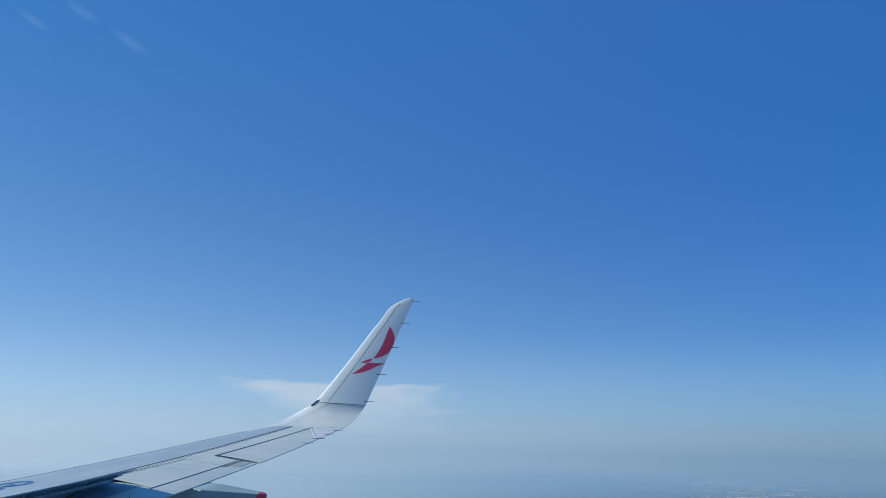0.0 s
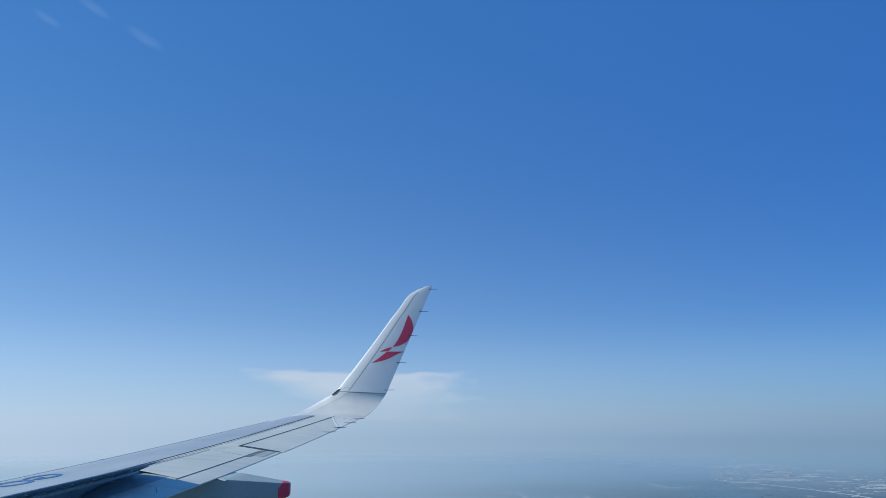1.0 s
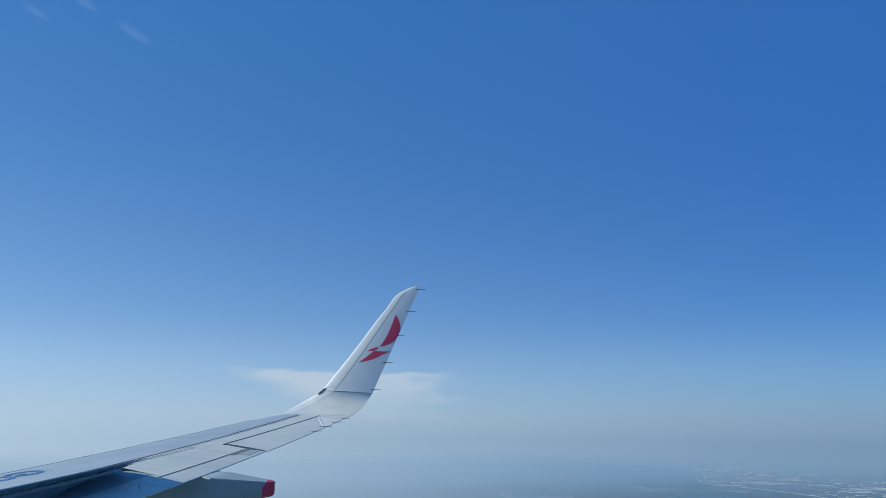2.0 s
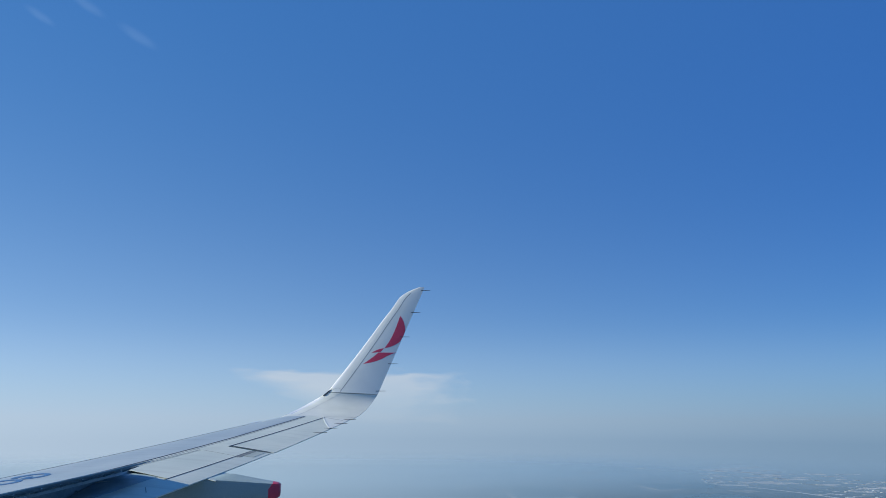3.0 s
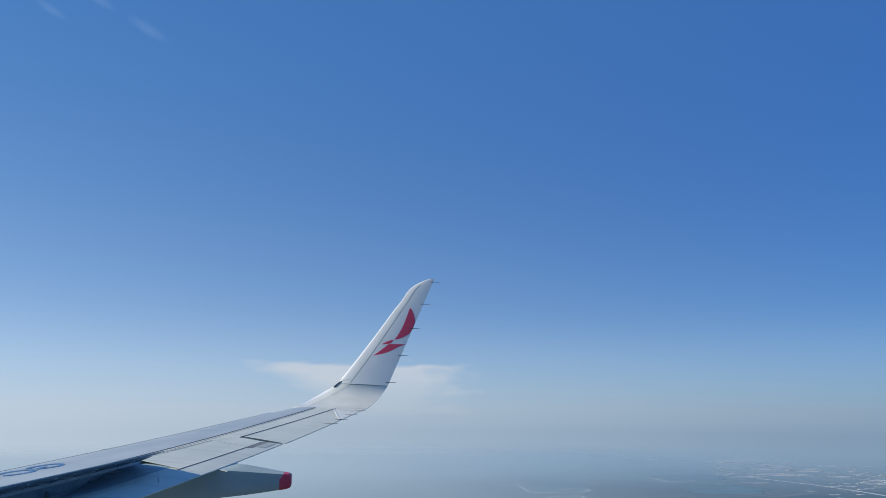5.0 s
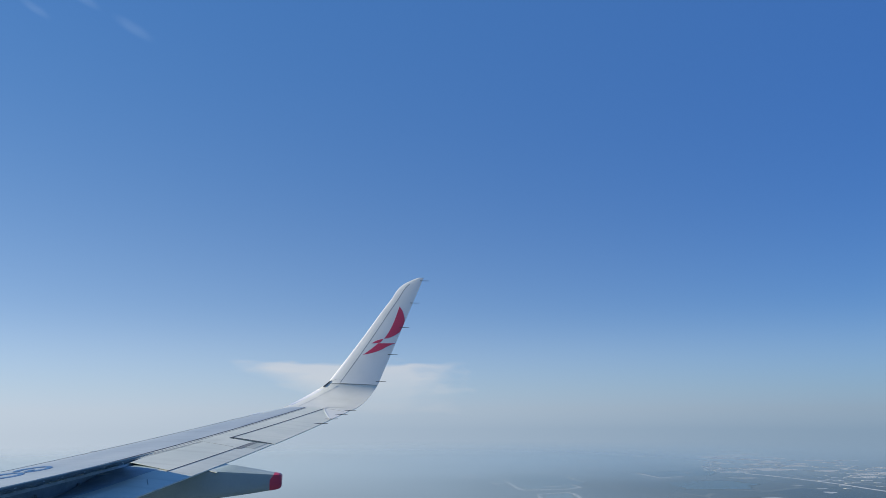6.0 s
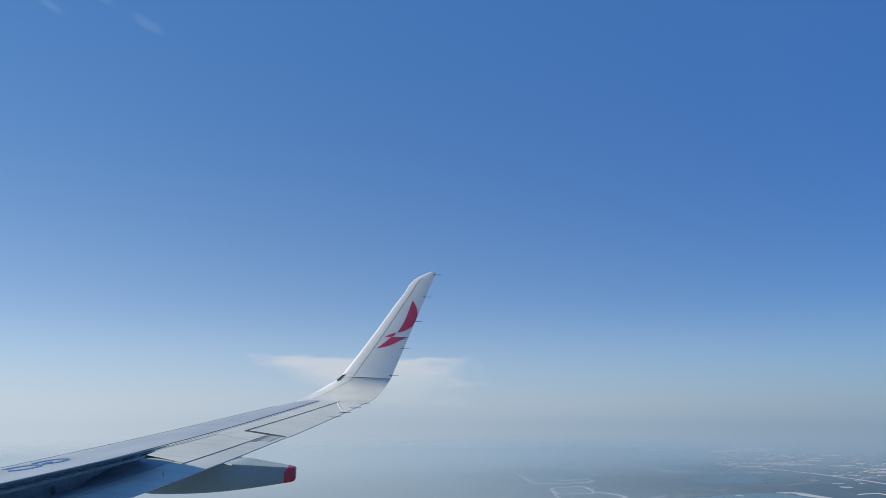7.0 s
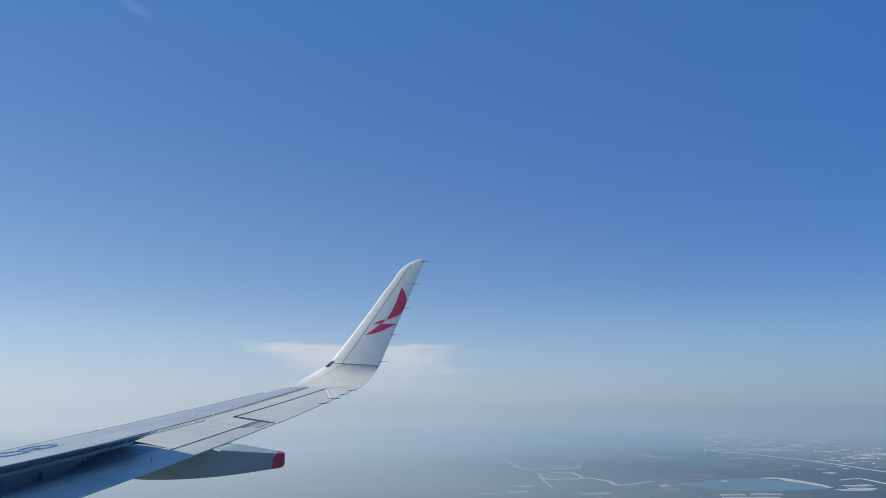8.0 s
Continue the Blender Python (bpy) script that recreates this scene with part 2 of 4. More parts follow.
def veil(name, colour, build, through_light=0.5):
    """A thin sheet that stands in for haze and cloud: lets through what its density leaves. build(nodes, links, coords)
    gives the density.
    """
    m, n, l, bsdf = material(name)
    n.remove(bsdf)
    co = n.new("ShaderNodeTexCoord")
    fac = build(n, l, co)
    clear, lit, thin, both = n.new("ShaderNodeBsdfTransparent"), n.new("ShaderNodeBsdfDiffuse"), n.new("ShaderNodeBsdfTranslucent"), n.new("ShaderNodeMixShader")
    lit.inputs[0].default_value = thin.inputs[0].default_value = (*colour, 1)
    both.inputs[0].default_value = through_light
    l.new(lit.outputs[0], both.inputs[1])
    l.new(thin.outputs[0], both.inputs[2])
    mix = n.new("ShaderNodeMixShader")
    l.new(fac, mix.inputs[0])
    l.new(clear.outputs[0], mix.inputs[1])
    l.new(both.outputs[0], mix.inputs[2])
    l.new(mix.outputs[0], n["Material Output"].inputs[0])
    return m


def haze_density(n, l, co):
    """Painted haze over the ground: thickens with distance from the flight path and towards the sun."""
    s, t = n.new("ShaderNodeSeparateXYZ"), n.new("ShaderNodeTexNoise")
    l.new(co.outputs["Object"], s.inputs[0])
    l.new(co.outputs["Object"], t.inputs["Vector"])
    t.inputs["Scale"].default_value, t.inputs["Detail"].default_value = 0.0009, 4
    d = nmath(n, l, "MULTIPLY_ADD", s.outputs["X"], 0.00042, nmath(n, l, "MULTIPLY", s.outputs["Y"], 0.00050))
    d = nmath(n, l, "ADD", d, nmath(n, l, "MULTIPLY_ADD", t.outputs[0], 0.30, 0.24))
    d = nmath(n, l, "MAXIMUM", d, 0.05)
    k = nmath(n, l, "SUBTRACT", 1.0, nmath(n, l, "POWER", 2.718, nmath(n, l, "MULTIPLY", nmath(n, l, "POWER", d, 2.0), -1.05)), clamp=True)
    return nmath(n, l, "MULTIPLY", k, haze_fade(n, l, co))


def wisp_density(n, l, co):
    """A soft streak across a unit square, frayed along its length."""
    s, t, mp = n.new("ShaderNodeSeparateXYZ"), n.new("ShaderNodeTexNoise"), n.new("ShaderNodeMapping")
    mp.inputs["Scale"].default_value = (1.5, 2.5, 1)
    l.new(co.outputs["Generated"], s.inputs[0])
    l.new(co.outputs["Generated"], mp.inputs[0])
    l.new(mp.outputs[0], t.inputs["Vector"])
    t.inputs["Scale"].default_value, t.inputs["Detail"].default_value = 2.0, 4
    a = nmath(n, l, "MULTIPLY_ADD", s.outputs["X"], 2.0, -1.0)
    c = nmath(n, l, "MULTIPLY_ADD", s.outputs["Y"], 2.0, -1.0)
    r = nmath(n, l, "ADD", nmath(n, l, "MULTIPLY", a, a), nmath(n, l, "MULTIPLY", c, c))
    k = nmath(n, l, "SUBTRACT", 1.0, r, clamp=True)
    k = nmath(n, l, "MULTIPLY", k, k)
    return nmath(n, l, "MULTIPLY", k, nmath(n, l, "MULTIPLY_ADD", t.outputs[0], 0.10, 0.04))


def cloud_density(n, l, co):
    """A flat-topped cloud deck, ragged at its ends, that dissolves downwards (unit coordinates: x along, z up)."""
    s, t = n.new("ShaderNodeSeparateXYZ"), n.new("ShaderNodeTexNoise")
    mp = n.new("ShaderNodeMapping")
    mp.inputs["Scale"].default_value = (2.2, 1, 4.0)
    l.new(co.outputs["Generated"], mp.inputs[0])
    l.new(mp.outputs[0], t.inputs["Vector"])
    t.inputs["Scale"].default_value, t.inputs["Detail"].default_value = 1.6, 7
    l.new(co.outputs["Generated"], s.inputs[0])
    wob = nmath(n, l, "MULTIPLY_ADD", t.outputs[0], 0.34, -0.17)
    z = nmath(n, l, "ADD", s.outputs["Z"], wob)
    x = nmath(n, l, "ADD", s.outputs["Y"], wob)
    top = nmath(n, l, "MULTIPLY", nmath(n, l, "SUBTRACT", 0.86, z), 13.0, clamp=True)
    tail = nmath(n, l, "MAXIMUM", nmath(n, l, "SUBTRACT", x, 0.52), 0.0)
    foot = nmath(n, l, "MULTIPLY_ADD", tail, 1.75, 0.05)
    low = nmath(n, l, "MULTIPLY", nmath(n, l, "SUBTRACT", z, foot), nmath(n, l, "MULTIPLY_ADD", tail, 12.0, 1.5), clamp=True)
    end = nmath(n, l, "MULTIPLY", nmath(n, l, "SUBTRACT", x, 0.10), 5.0, clamp=True)
    far = nmath(n, l, "MULTIPLY", nmath(n, l, "SUBTRACT", 0.90, x), 5.0, clamp=True)
    k = nmath(n, l, "MULTIPLY", nmath(n, l, "MULTIPLY", top, low), nmath(n, l, "MULTIPLY", end, far))
    return nmath(n, l, "MULTIPLY", k, 0.50)


WATER, LAND = water_material(), land_material()
# painted haze: everything on the ground loses alpha with distance, like the land
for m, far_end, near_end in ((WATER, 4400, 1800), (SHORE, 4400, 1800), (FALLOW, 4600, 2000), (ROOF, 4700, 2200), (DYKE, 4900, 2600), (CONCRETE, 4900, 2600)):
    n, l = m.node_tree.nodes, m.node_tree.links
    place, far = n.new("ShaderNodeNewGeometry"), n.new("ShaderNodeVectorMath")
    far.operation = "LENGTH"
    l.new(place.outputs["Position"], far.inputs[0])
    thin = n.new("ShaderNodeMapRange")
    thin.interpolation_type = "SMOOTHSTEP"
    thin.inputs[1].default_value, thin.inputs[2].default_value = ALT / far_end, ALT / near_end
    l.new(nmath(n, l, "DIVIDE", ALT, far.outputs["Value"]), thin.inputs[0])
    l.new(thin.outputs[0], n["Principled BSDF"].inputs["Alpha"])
HAZE_SHEET = veil("ground_haze_sheet", (0.37, 0.46, 0.52), haze_density, 0.0)
CLOUD = veil("cloud_deck", (0.95, 0.95, 0.95), cloud_density)
CIRRUS = veil("cirrus_wisp", (0.95, 0.95, 0.95), wisp_density)
# cloud and cirrus sheets glow: their daylight is put into emission
for m, colour in ((CLOUD, (0.66, 0.69, 0.73, 1)), (CIRRUS, (0.42, 0.62, 0.92, 1))):
    glow = m.node_tree.nodes.new("ShaderNodeEmission")
    glow.inputs[0].default_value = colour
    last = [k for k in m.node_tree.nodes if k.type == "OUTPUT_MATERIAL"][0].inputs[0].links[0].from_node
    m.node_tree.links.new(glow.outputs[0], last.inputs[2])
# haze tint painted by position: whiter towards the sun and bluer away from it
tone, where_y, shade = (HAZE_SHEET.node_tree.nodes.new(k) for k in ("ShaderNodeMix", "ShaderNodeSeparateXYZ", "ShaderNodeMapRange"))
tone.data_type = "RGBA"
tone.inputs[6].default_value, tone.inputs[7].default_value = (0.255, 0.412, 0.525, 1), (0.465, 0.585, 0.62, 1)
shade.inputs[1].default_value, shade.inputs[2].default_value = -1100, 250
coords = [k for k in HAZE_SHEET.node_tree.nodes if k.type == "TEX_COORD"][0]
HAZE_SHEET.node_tree.links.new(coords.outputs["Object"], where_y.inputs[0])
HAZE_SHEET.node_tree.links.new(where_y.outputs["Y"], shade.inputs[0])
HAZE_SHEET.node_tree.links.new(shade.outputs[0], tone.inputs[0])
for k in HAZE_SHEET.node_tree.nodes:
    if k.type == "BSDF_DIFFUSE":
        HAZE_SHEET.node_tree.links.new(tone.outputs[2], k.inputs[0])


# ---- mesh helpers ----
def part(name, bm, mat, parent=None, label=""):
    me = bpy.data.meshes.new(name)
    bm.normal_update()
    for e in bm.edges:
        if len(e.link_faces) == 2 and e.calc_face_angle(0) > 0.6:
            e.smooth = False
    bm.to_mesh(me)
    bm.free()
    me.materials.append(mat)
    ob = new(name, me)
    if parent is not None:
        ob.parent = parent
    return tagged(ob, label)


def grid_faces(bm, rows, smooth=True, close=False):
    """Quads between rows of vertices of equal length."""
    vs = [[bm.verts.new(p) for p in r] for r in rows]
    for a, b in zip(vs, vs[1:]):
        n = len(a)
        for i in range(n if close else n - 1):
            f = bm.faces.new((a[i], a[(i + 1) % n], b[(i + 1) % n], b[i]))
            f.smooth = smooth
    return vs


def loft(rings, caps=True):
    """A closed body through rings of points; its ends are flat caps."""
    bm = bmesh.new()
    vs = grid_faces(bm, rings, True, True)
    if caps:
        for ring in (rings[0], rings[-1]):
            bm.faces.new([bm.verts.new(p) for p in ring])
    bmesh.ops.recalc_face_normals(bm, faces=bm.faces[:])
    return bm


def slab(point, ns, nf, thick, drop=None):
    """A panel with thickness: point(u, v) is its upper face, u and v from 0 to 1."""
    bm = bmesh.new()
    top = [[point(i / ns, j / nf) for j in range(nf + 1)] for i in range(ns + 1)]
    down = drop or (lambda u, v: Vector((0, 0, -thick)))
    low = [[top[i][j] + down(i / ns, j / nf) for j in range(nf + 1)] for i in range(ns + 1)]
    grid_faces(bm, top)
    grid_faces(bm, low)
    for edge in ([(i, 0) for i in range(ns + 1)], [(i, nf) for i in range(ns + 1)], [(0, j) for j in range(nf + 1)], [(ns, j) for j in range(nf + 1)]):
        grid_faces(bm, [[top[i][j] for i, j in edge], [low[i][j] for i, j in edge]], False)
    bmesh.ops.recalc_face_normals(bm, faces=bm.faces[:])
    return bm


def ribbon(pts, normal, wide, lift=0.004):
    """A narrow sealed joint along pts, lying on the surface."""
    bm = bmesh.new()
    rows = []
    for i, p in enumerate(pts):
        along = (pts[min(i + 1, len(pts) - 1)] - pts[max(i - 1, 0)]).normalized()
        side = along.cross(normal).normalized() * wide / 2
        rows.append([p + side + normal * lift, p - side + normal * lift])
    grid_faces(bm, rows)
    low = [[q - normal * lift * 0.9 for q in r] for r in rows]
    for k in (0, 1):
        grid_faces(bm, [[r[k] for r in rows], [r[k] for r in low]], False)
    bmesh.ops.recalc_face_normals(bm, faces=bm.faces[:])
    return bm


def tube(a, b, ra, rb, n=6):
    a, b = Vector(a), Vector(b)
    d = (b - a).normalized()
    u = d.orthogonal().normalized()
    v = d.cross(u)
    return loft([[p + r * (math.cos(k * math.tau / n) * u + math.sin(k * math.tau / n) * v) for k in range(n)] for p, r in ((a, ra), (b, rb))])


def lerp(a, b, t):
    return a + (b - a) * t


# ---- the wing's shape ----
def te_y(s):
    return -0.2834 * (s - 12.4)


def chord(s):
    return 1.2432 + 0.1629 * (17.0 - s)


def axis_z(s):
    d = s - 12.4
    return ALT + 0.1093 * d + 0.0028 * d * d


def crown(f, t=0.11):
    x = min(1, max(0, 1 - f))
    return 5 * t * (0.2969 * math.sqrt(x) - 0.126 * x - 0.3516 * x * x + 0.2843 * x ** 3 - 0.1015 * x ** 4)


def droop(s, f):
    """The inboard nose bends down."""
    k = min(1, max(0, (f - 0.42) / 0.3))
    return 0.062 * min(1.15, max(0, (14.6 - s) / 4.4)) * k * k * (3 - 2 * k)


def top(s, f, lift=0.0):
    """A point of the upper skin: s metres from the centreline, f of the chord ahead of the trailing edge."""
    return Vector((s, te_y(s) + chord(s) * f, axis_z(s) + chord(s) * crown(f) - droop(s, f) + lift))


def under(s, f):
    return Vector((s, te_y(s) + chord(s) * f, axis_z(s) - 0.012 - chord(s) * crown(f, 0.085) - droop(s, f)))


def spar_f(s):
    d = s - 8.95
    return 0.44 + 0.0088 * d + 0.00168 * d * d


UP = Vector((-0.105, 0.03, 0.994)).normalized()
HINGE = 0.41
AFT = 0.135

wing = tagged(new("aircraft_wing"), "pale grey airliner wing with raised spoilers and a white upturned winglet", "aircraft wing")
wing.location = (2.0, 3.0, ALT - 1.2)
wing_inverse = Matrix.Translation(-Vector(wing.location))


def wpart(name, bm, mat, label="", parent=None):
    """A part of the wing, built in world metres."""
    ob = part(name, bm, mat, None, label)
    ob.parent = parent or wing
    ob.matrix_parent_inverse = wing_inverse if parent is None else Matrix.Identity(4)
    return ob


# main box: skin ahead of the rear joint, round the nose and back below
rings = []
for i in range(49):
    s = lerp(1.45, 16.24, i / 48)
    f2 = spar_f(s)
    ring = [top(s, lerp(f2, 1, 1 - (1 - k / 18) ** 2)) for k in range(19)]
    ring += [under(s, lerp(1, 0.40, (k / 12) ** 1.5)) for k in range(1, 13)]
    rings.append(ring)
wpart("wing_box", loft(rings), WING_GREY, "blue-grey painted wing skin with dark panel joints")

# fixed strip between the spoiler hinge and the rear joint
def strip_point(u, v):
    s = lerp(1.75, 12.19, u)
    return top(s, lerp(HINGE, spar_f(s) - 0.006, v))
wpart("hinge_panel", slab(strip_point, 40, 3, 0.03), PANEL_GREY)

# fixed panel ahead of the aileron
def outer_point(u, v):
    s = lerp(12.20, 16.24, u)
    return top(s, lerp(0.335, spar_f(s) - 0.006, v))
wpart("outer_panel", slab(outer_point, 24, 5, 0.05), PANEL_GREY)

# flush strip beside the outboard spoiler
def gap_point(u, v):
    f = lerp(0.11, 0.405, v)
    return top(lerp(12.185 - 0.28 * (HINGE - f) / (HINGE - AFT), lerp(12.46, 12.64, v), u), f)
wpart("flap_end_panel", slab(gap_point, 4, 8, 0.04), PANEL_GREY)

# aileron and the fixed corner behind the tip
def aileron_edge(f):
    return lerp(15.08, 16.17, f / 0.33)
def aileron_point(u, v):
    f = lerp(-0.012, 0.326, v)
    return top(lerp(lerp(12.5, 12.67, v), aileron_edge(f), u), f)
wpart("aileron", slab(aileron_point, 24, 8, 0.03, lambda u, v: Vector((0, 0, -0.012 - 0.08 * v))), PANEL_GREY, "light grey aileron with static dischargers along its edge")
def corner_point(u, v):
    f = lerp(-0.012, 0.335, v)
    return top(lerp(aileron_edge(f) + 0.015, 16.24, u), f)
wpart("tip_panel", slab(corner_point, 6, 8, 0.03, lambda u, v: Vector((0, 0, -0.012 - 0.08 * v))), WINGLET_WHITE)

# flap: its nose lies under the spoilers, its tail is flush
def flap_top(s, f):
    k = max(0, (f - AFT) / (0.40 - AFT))
    rise = min(1, max(0, (s - 9.5) / 0.7))
    dip = (0.02 - 0.012 * rise + (0.17 - 0.13 * rise) * k * k) if f > AFT - 0.001 else 0.0
    return top(s, f, -dip)
FLAP_STOPS = [0, 0.03, 0.06, 0.09, 0.11, 0.132, 0.136] + [0.136 + 0.264 * (k / 12) for k in range(1, 13)]
def flap_point(u, v):
    f = FLAP_STOPS[round(v * 18)]
    return flap_top(lerp(2.2, lerp(12.46, 12.2, min(1, max(0, (f - 0.11) / 0.02))), u), f)
flap = wpart("flap", slab(flap_point, 44, 18, 0.03, lambda u, v: Vector((0, 0, -0.012 - 0.08 * v))), FLAP_GREY, "long light grey trailing flap, retracted")
# added dark cover: paints shade over the flap's nose and dims stray sun
wpart("flap_nose_shade", slab(lambda u, v: flap_top(lerp(2.2, 12.15, u), lerp(0.20, 0.398, v)) + Vector((0, 0, 0.003)), 44, 8, 0.002), BAY_SHADE, "added dark cover that paints shade on the flap's nose", flap)
# added strip that keeps sun from leaking through the hinge gap
wpart("hinge_light_stop", slab(lambda u, v: top(lerp(2.2, 12.15, u), HINGE + lerp(-0.016, 0.003, v), -0.012), 40, 2, 0.03), LIFTED_SHADE, "blue-grey strip added under the spoiler hinge to stop light")
# rear wall of the spoiler bay, coloured dark blue for the shade in it
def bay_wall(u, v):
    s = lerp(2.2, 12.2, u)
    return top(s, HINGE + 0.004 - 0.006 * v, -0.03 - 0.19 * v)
wpart("spoiler_bay", slab(bay_wall, 30, 2, 0.0, lambda u, v: Vector((0, 0.02, 0))), BAY_SHADE, "bay behind the raised spoilers, its shade put into dark blue")

# hinge brackets standing in the bay
for s in (8.15, 8.75, 9.32, 9.88):
    a = top(s, HINGE - 0.004, -0.09)
    prof = [a, a + Vector((0, 0, -0.10)), a + Vector((-0.01, -0.035, -0.10)), a + Vector((-0.015, -0.045, -0.08)), a + Vector((-0.01, -0.03, -0.01))]
    wpart("hinge_bracket", loft([[p + Vector((dx, 0, 0)) for p in prof] for dx in (-0.012, 0.012)]), BAY_SHADE, "grey spoiler hinge bracket")

# spoilers: three raised, one flat
AXIS = (top(10.57, HINGE) - top(5.98, HINGE)).normalized()
def spoiler(s0, s1, angle, label, cut=1.0):
    piv = top(s0, HINGE)
    turn = Matrix.Translation(piv) @ Matrix.Rotation(radians(-angle), 4, AXIS) @ Matrix.Translation(-piv)
    def pt(u, v):
        f = lerp(AFT, HINGE - 0.006, v)
        off = -0.28 * (HINGE - f) / (HINGE - AFT)
        p = top(lerp(s0 + 0.001 + off, s1 - 0.001 + off * cut, u), f)
        return turn @ p
    ob = wpart("spoiler", slab(pt, 12, 6, 0.02, lambda u, v: Vector((0, 0, (-0.004 - 0.010 * v) * min(1, 0.25 + 4 * u)))), PANEL_GREY, label)
    n = turn.to_3x3() @ UP
    if angle:
        # underside skin in a lighter blue, so its shade reads less black
        wpart("underside", slab(lambda u, v: pt(u, 0.004 + 0.99 * v) - n * (0.0045 + 0.010 * v), 12, 6, 0.003), LIFTED_SHADE, "blue-grey underside, colour lightened to lift its shade", ob)
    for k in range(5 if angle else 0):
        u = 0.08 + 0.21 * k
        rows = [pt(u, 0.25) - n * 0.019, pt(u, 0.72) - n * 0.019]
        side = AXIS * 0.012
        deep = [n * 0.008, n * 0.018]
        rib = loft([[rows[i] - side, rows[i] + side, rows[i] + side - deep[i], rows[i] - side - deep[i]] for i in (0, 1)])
        wpart("rib", rib, LIFTED_SHADE, "", ob)
    return ob

spoiler(10.64, 12.19, 0, "light grey spoiler panel lying flat")
for s0 in (9.04, 7.51, 5.98):
    spoiler(s0, s0 + 1.53, 22.5, "light grey spoiler panel raised, underside in shade", 1.75 if s0 > 9 else 1.0)

# joints
def along(s0, s1, f, n=30, lift=0.0):
    return [top(lerp(s0, s1, i / n), f(lerp(s0, s1, i / n)), lift) for i in range(n + 1)]
wpart("panel_joint", ribbon(along(2.5, 16.14, spar_f, 50), UP, 0.020), SEAM)
wpart("panel_joint", ribbon(along(2.5, 12.2, lambda s: HINGE + 0.012, 40), UP, 0.012, 0.002), SOFT_SEAM)
wpart("panel_joint", ribbon(along(12.62, 16.24, lambda s: 0.333), UP, 0.022), SEAM)
wpart("panel_joint", ribbon([top(lerp(12.66, 12.49, i / 6), lerp(0.32, 0.01, i / 6)) for i in range(7)], UP, 0.03), SEAM)
wpart("panel_joint", ribbon(along(10.3, 12.4, lambda s: AFT - 0.001), UP, 0.014), SEAM)
wpart("panel_joint", ribbon([top(lerp(12.19, 12.0, i / 6), lerp(0.40, 0.15, i / 6)) for i in range(7)], UP, 0.010, 0.0015), SOFT_SEAM)
wpart("panel_joint", ribbon(along(8.0, 16.1, lambda s: spar_f(s) - 0.030, 40), UP, 0.010, 0.002), SOFT_SEAM)
# added ribbon that draws a dark outline along the leading edge
wpart("leading_edge_outline", ribbon([top(lerp(6.5, 15.2, i / 50), 0.945) for i in range(51)], Vector((-0.06, 0.30, 0.95)).normalized(), 0.030, 0.004), SOFT_SEAM, "grey line added as the leading edge's dark outline")
wpart("slat_end_lip", ribbon(along(15.18, 15.5, lambda s: 0.93, 8), UP, 0.04, 0.010), EDGE_WHITE, "short bright lip at the end of the slat")
wpart("corner_seal", ribbon([top(aileron_edge(0.33 * (1 - i / 6)), 0.33 * (1 - i / 6)) for i in range(7)], UP, 0.022, 0.006), WINGLET_WHITE, "white seal at the end of the aileron")
wpart("panel_joint", ribbon([top(lerp(16.20, 16.08, i / 6), lerp(0.31, 0.04, i / 6)) for i in range(7)], UP, 0.008, 0.003), SOFT_SEAM)
wpart("panel_joint", ribbon([flap_top(lerp(9.87, 9.66, i / 4), lerp(0.118, 0.065, i / 4)) for i in range(5)], UP, 0.008), SOFT_SEAM)
# shoe behind the flap, over the root of the fairing's tail
wpart("flap_shoe", slab(lambda u, v: top(lerp(10.60, 11.03, u) - 0.06 * v * (1 - u), lerp(0.012, lerp(-0.052, -0.024, u), v), -0.001 - 0.022 * v), 5, 4, 0.006), FLAP_GREY, "light grey shoe between flap and fairing")
# worn dark pad at the end of the flap
wpart("rub_pad", slab(lambda u, v: top(lerp(lerp(11.95, 11.915, v), 12.44, u), lerp(0.100, 0.130, v), 0.004), 6, 2, 0.003), DARK_PAD, "dark worn pad beside the spoiler")
wpart("rub_pad", slab(lambda u, v: top(lerp(12.04, 12.44, u), lerp(0.035, 0.096, v), 0.004), 6, 3, 0.003), WORN_GREY, "worn grey patch near the end of the flap")
wpart("slat_end_stud", tube(top(15.42, 0.86, -0.01), top(15.42, 0.86, 0.008), 0.022, 0.014, 8), WINGLET_WHITE, "small white stud at the end of the slat")
wpart("nose_stud", tube(top(11.70, 0.93, -0.01), top(11.70, 0.93, 0.012), 0.014, 0.010, 8), SOFT_SEAM, "small dark stud on the leading edge")

# blue registration marks, as plain curved bars
def mark(cs, cf, a0, a1):
    turn = [radians(lerp(a0, a1, i / 28)) for i in range(29)]
    pts = [top(cs + 0.155 * math.cos(a), cf + 0.052 * math.sin(a)) for a in turn]
    wpart("registration_bar", ribbon(pts, UP, 0.06), BLUE, "blue painted registration bar")
mark(10.37, 0.755, 140, -165)
mark(10.01, 0.755, 120, -178)
wpart("registration_bar", ribbon([top(lerp(10.22, 10.36, i / 4), lerp(0.738, 0.752, i / 4)) for i in range(5)], UP, 0.05), BLUE, "blue painted registration bar")

# static dischargers on the trailing edge
def wick(p, parent=None, length=0.19):
    d = Vector((0.12, -0.99, 0.02)).normalized()
    wpart("static_discharger", tube(p - d * 0.05, p + d * length, 0.0075, 0.004), WICK, "thin black static discharger", parent)
for s in (14.50, 15.06, 15.66, 16.22):
    wick(top(s, 0.03))

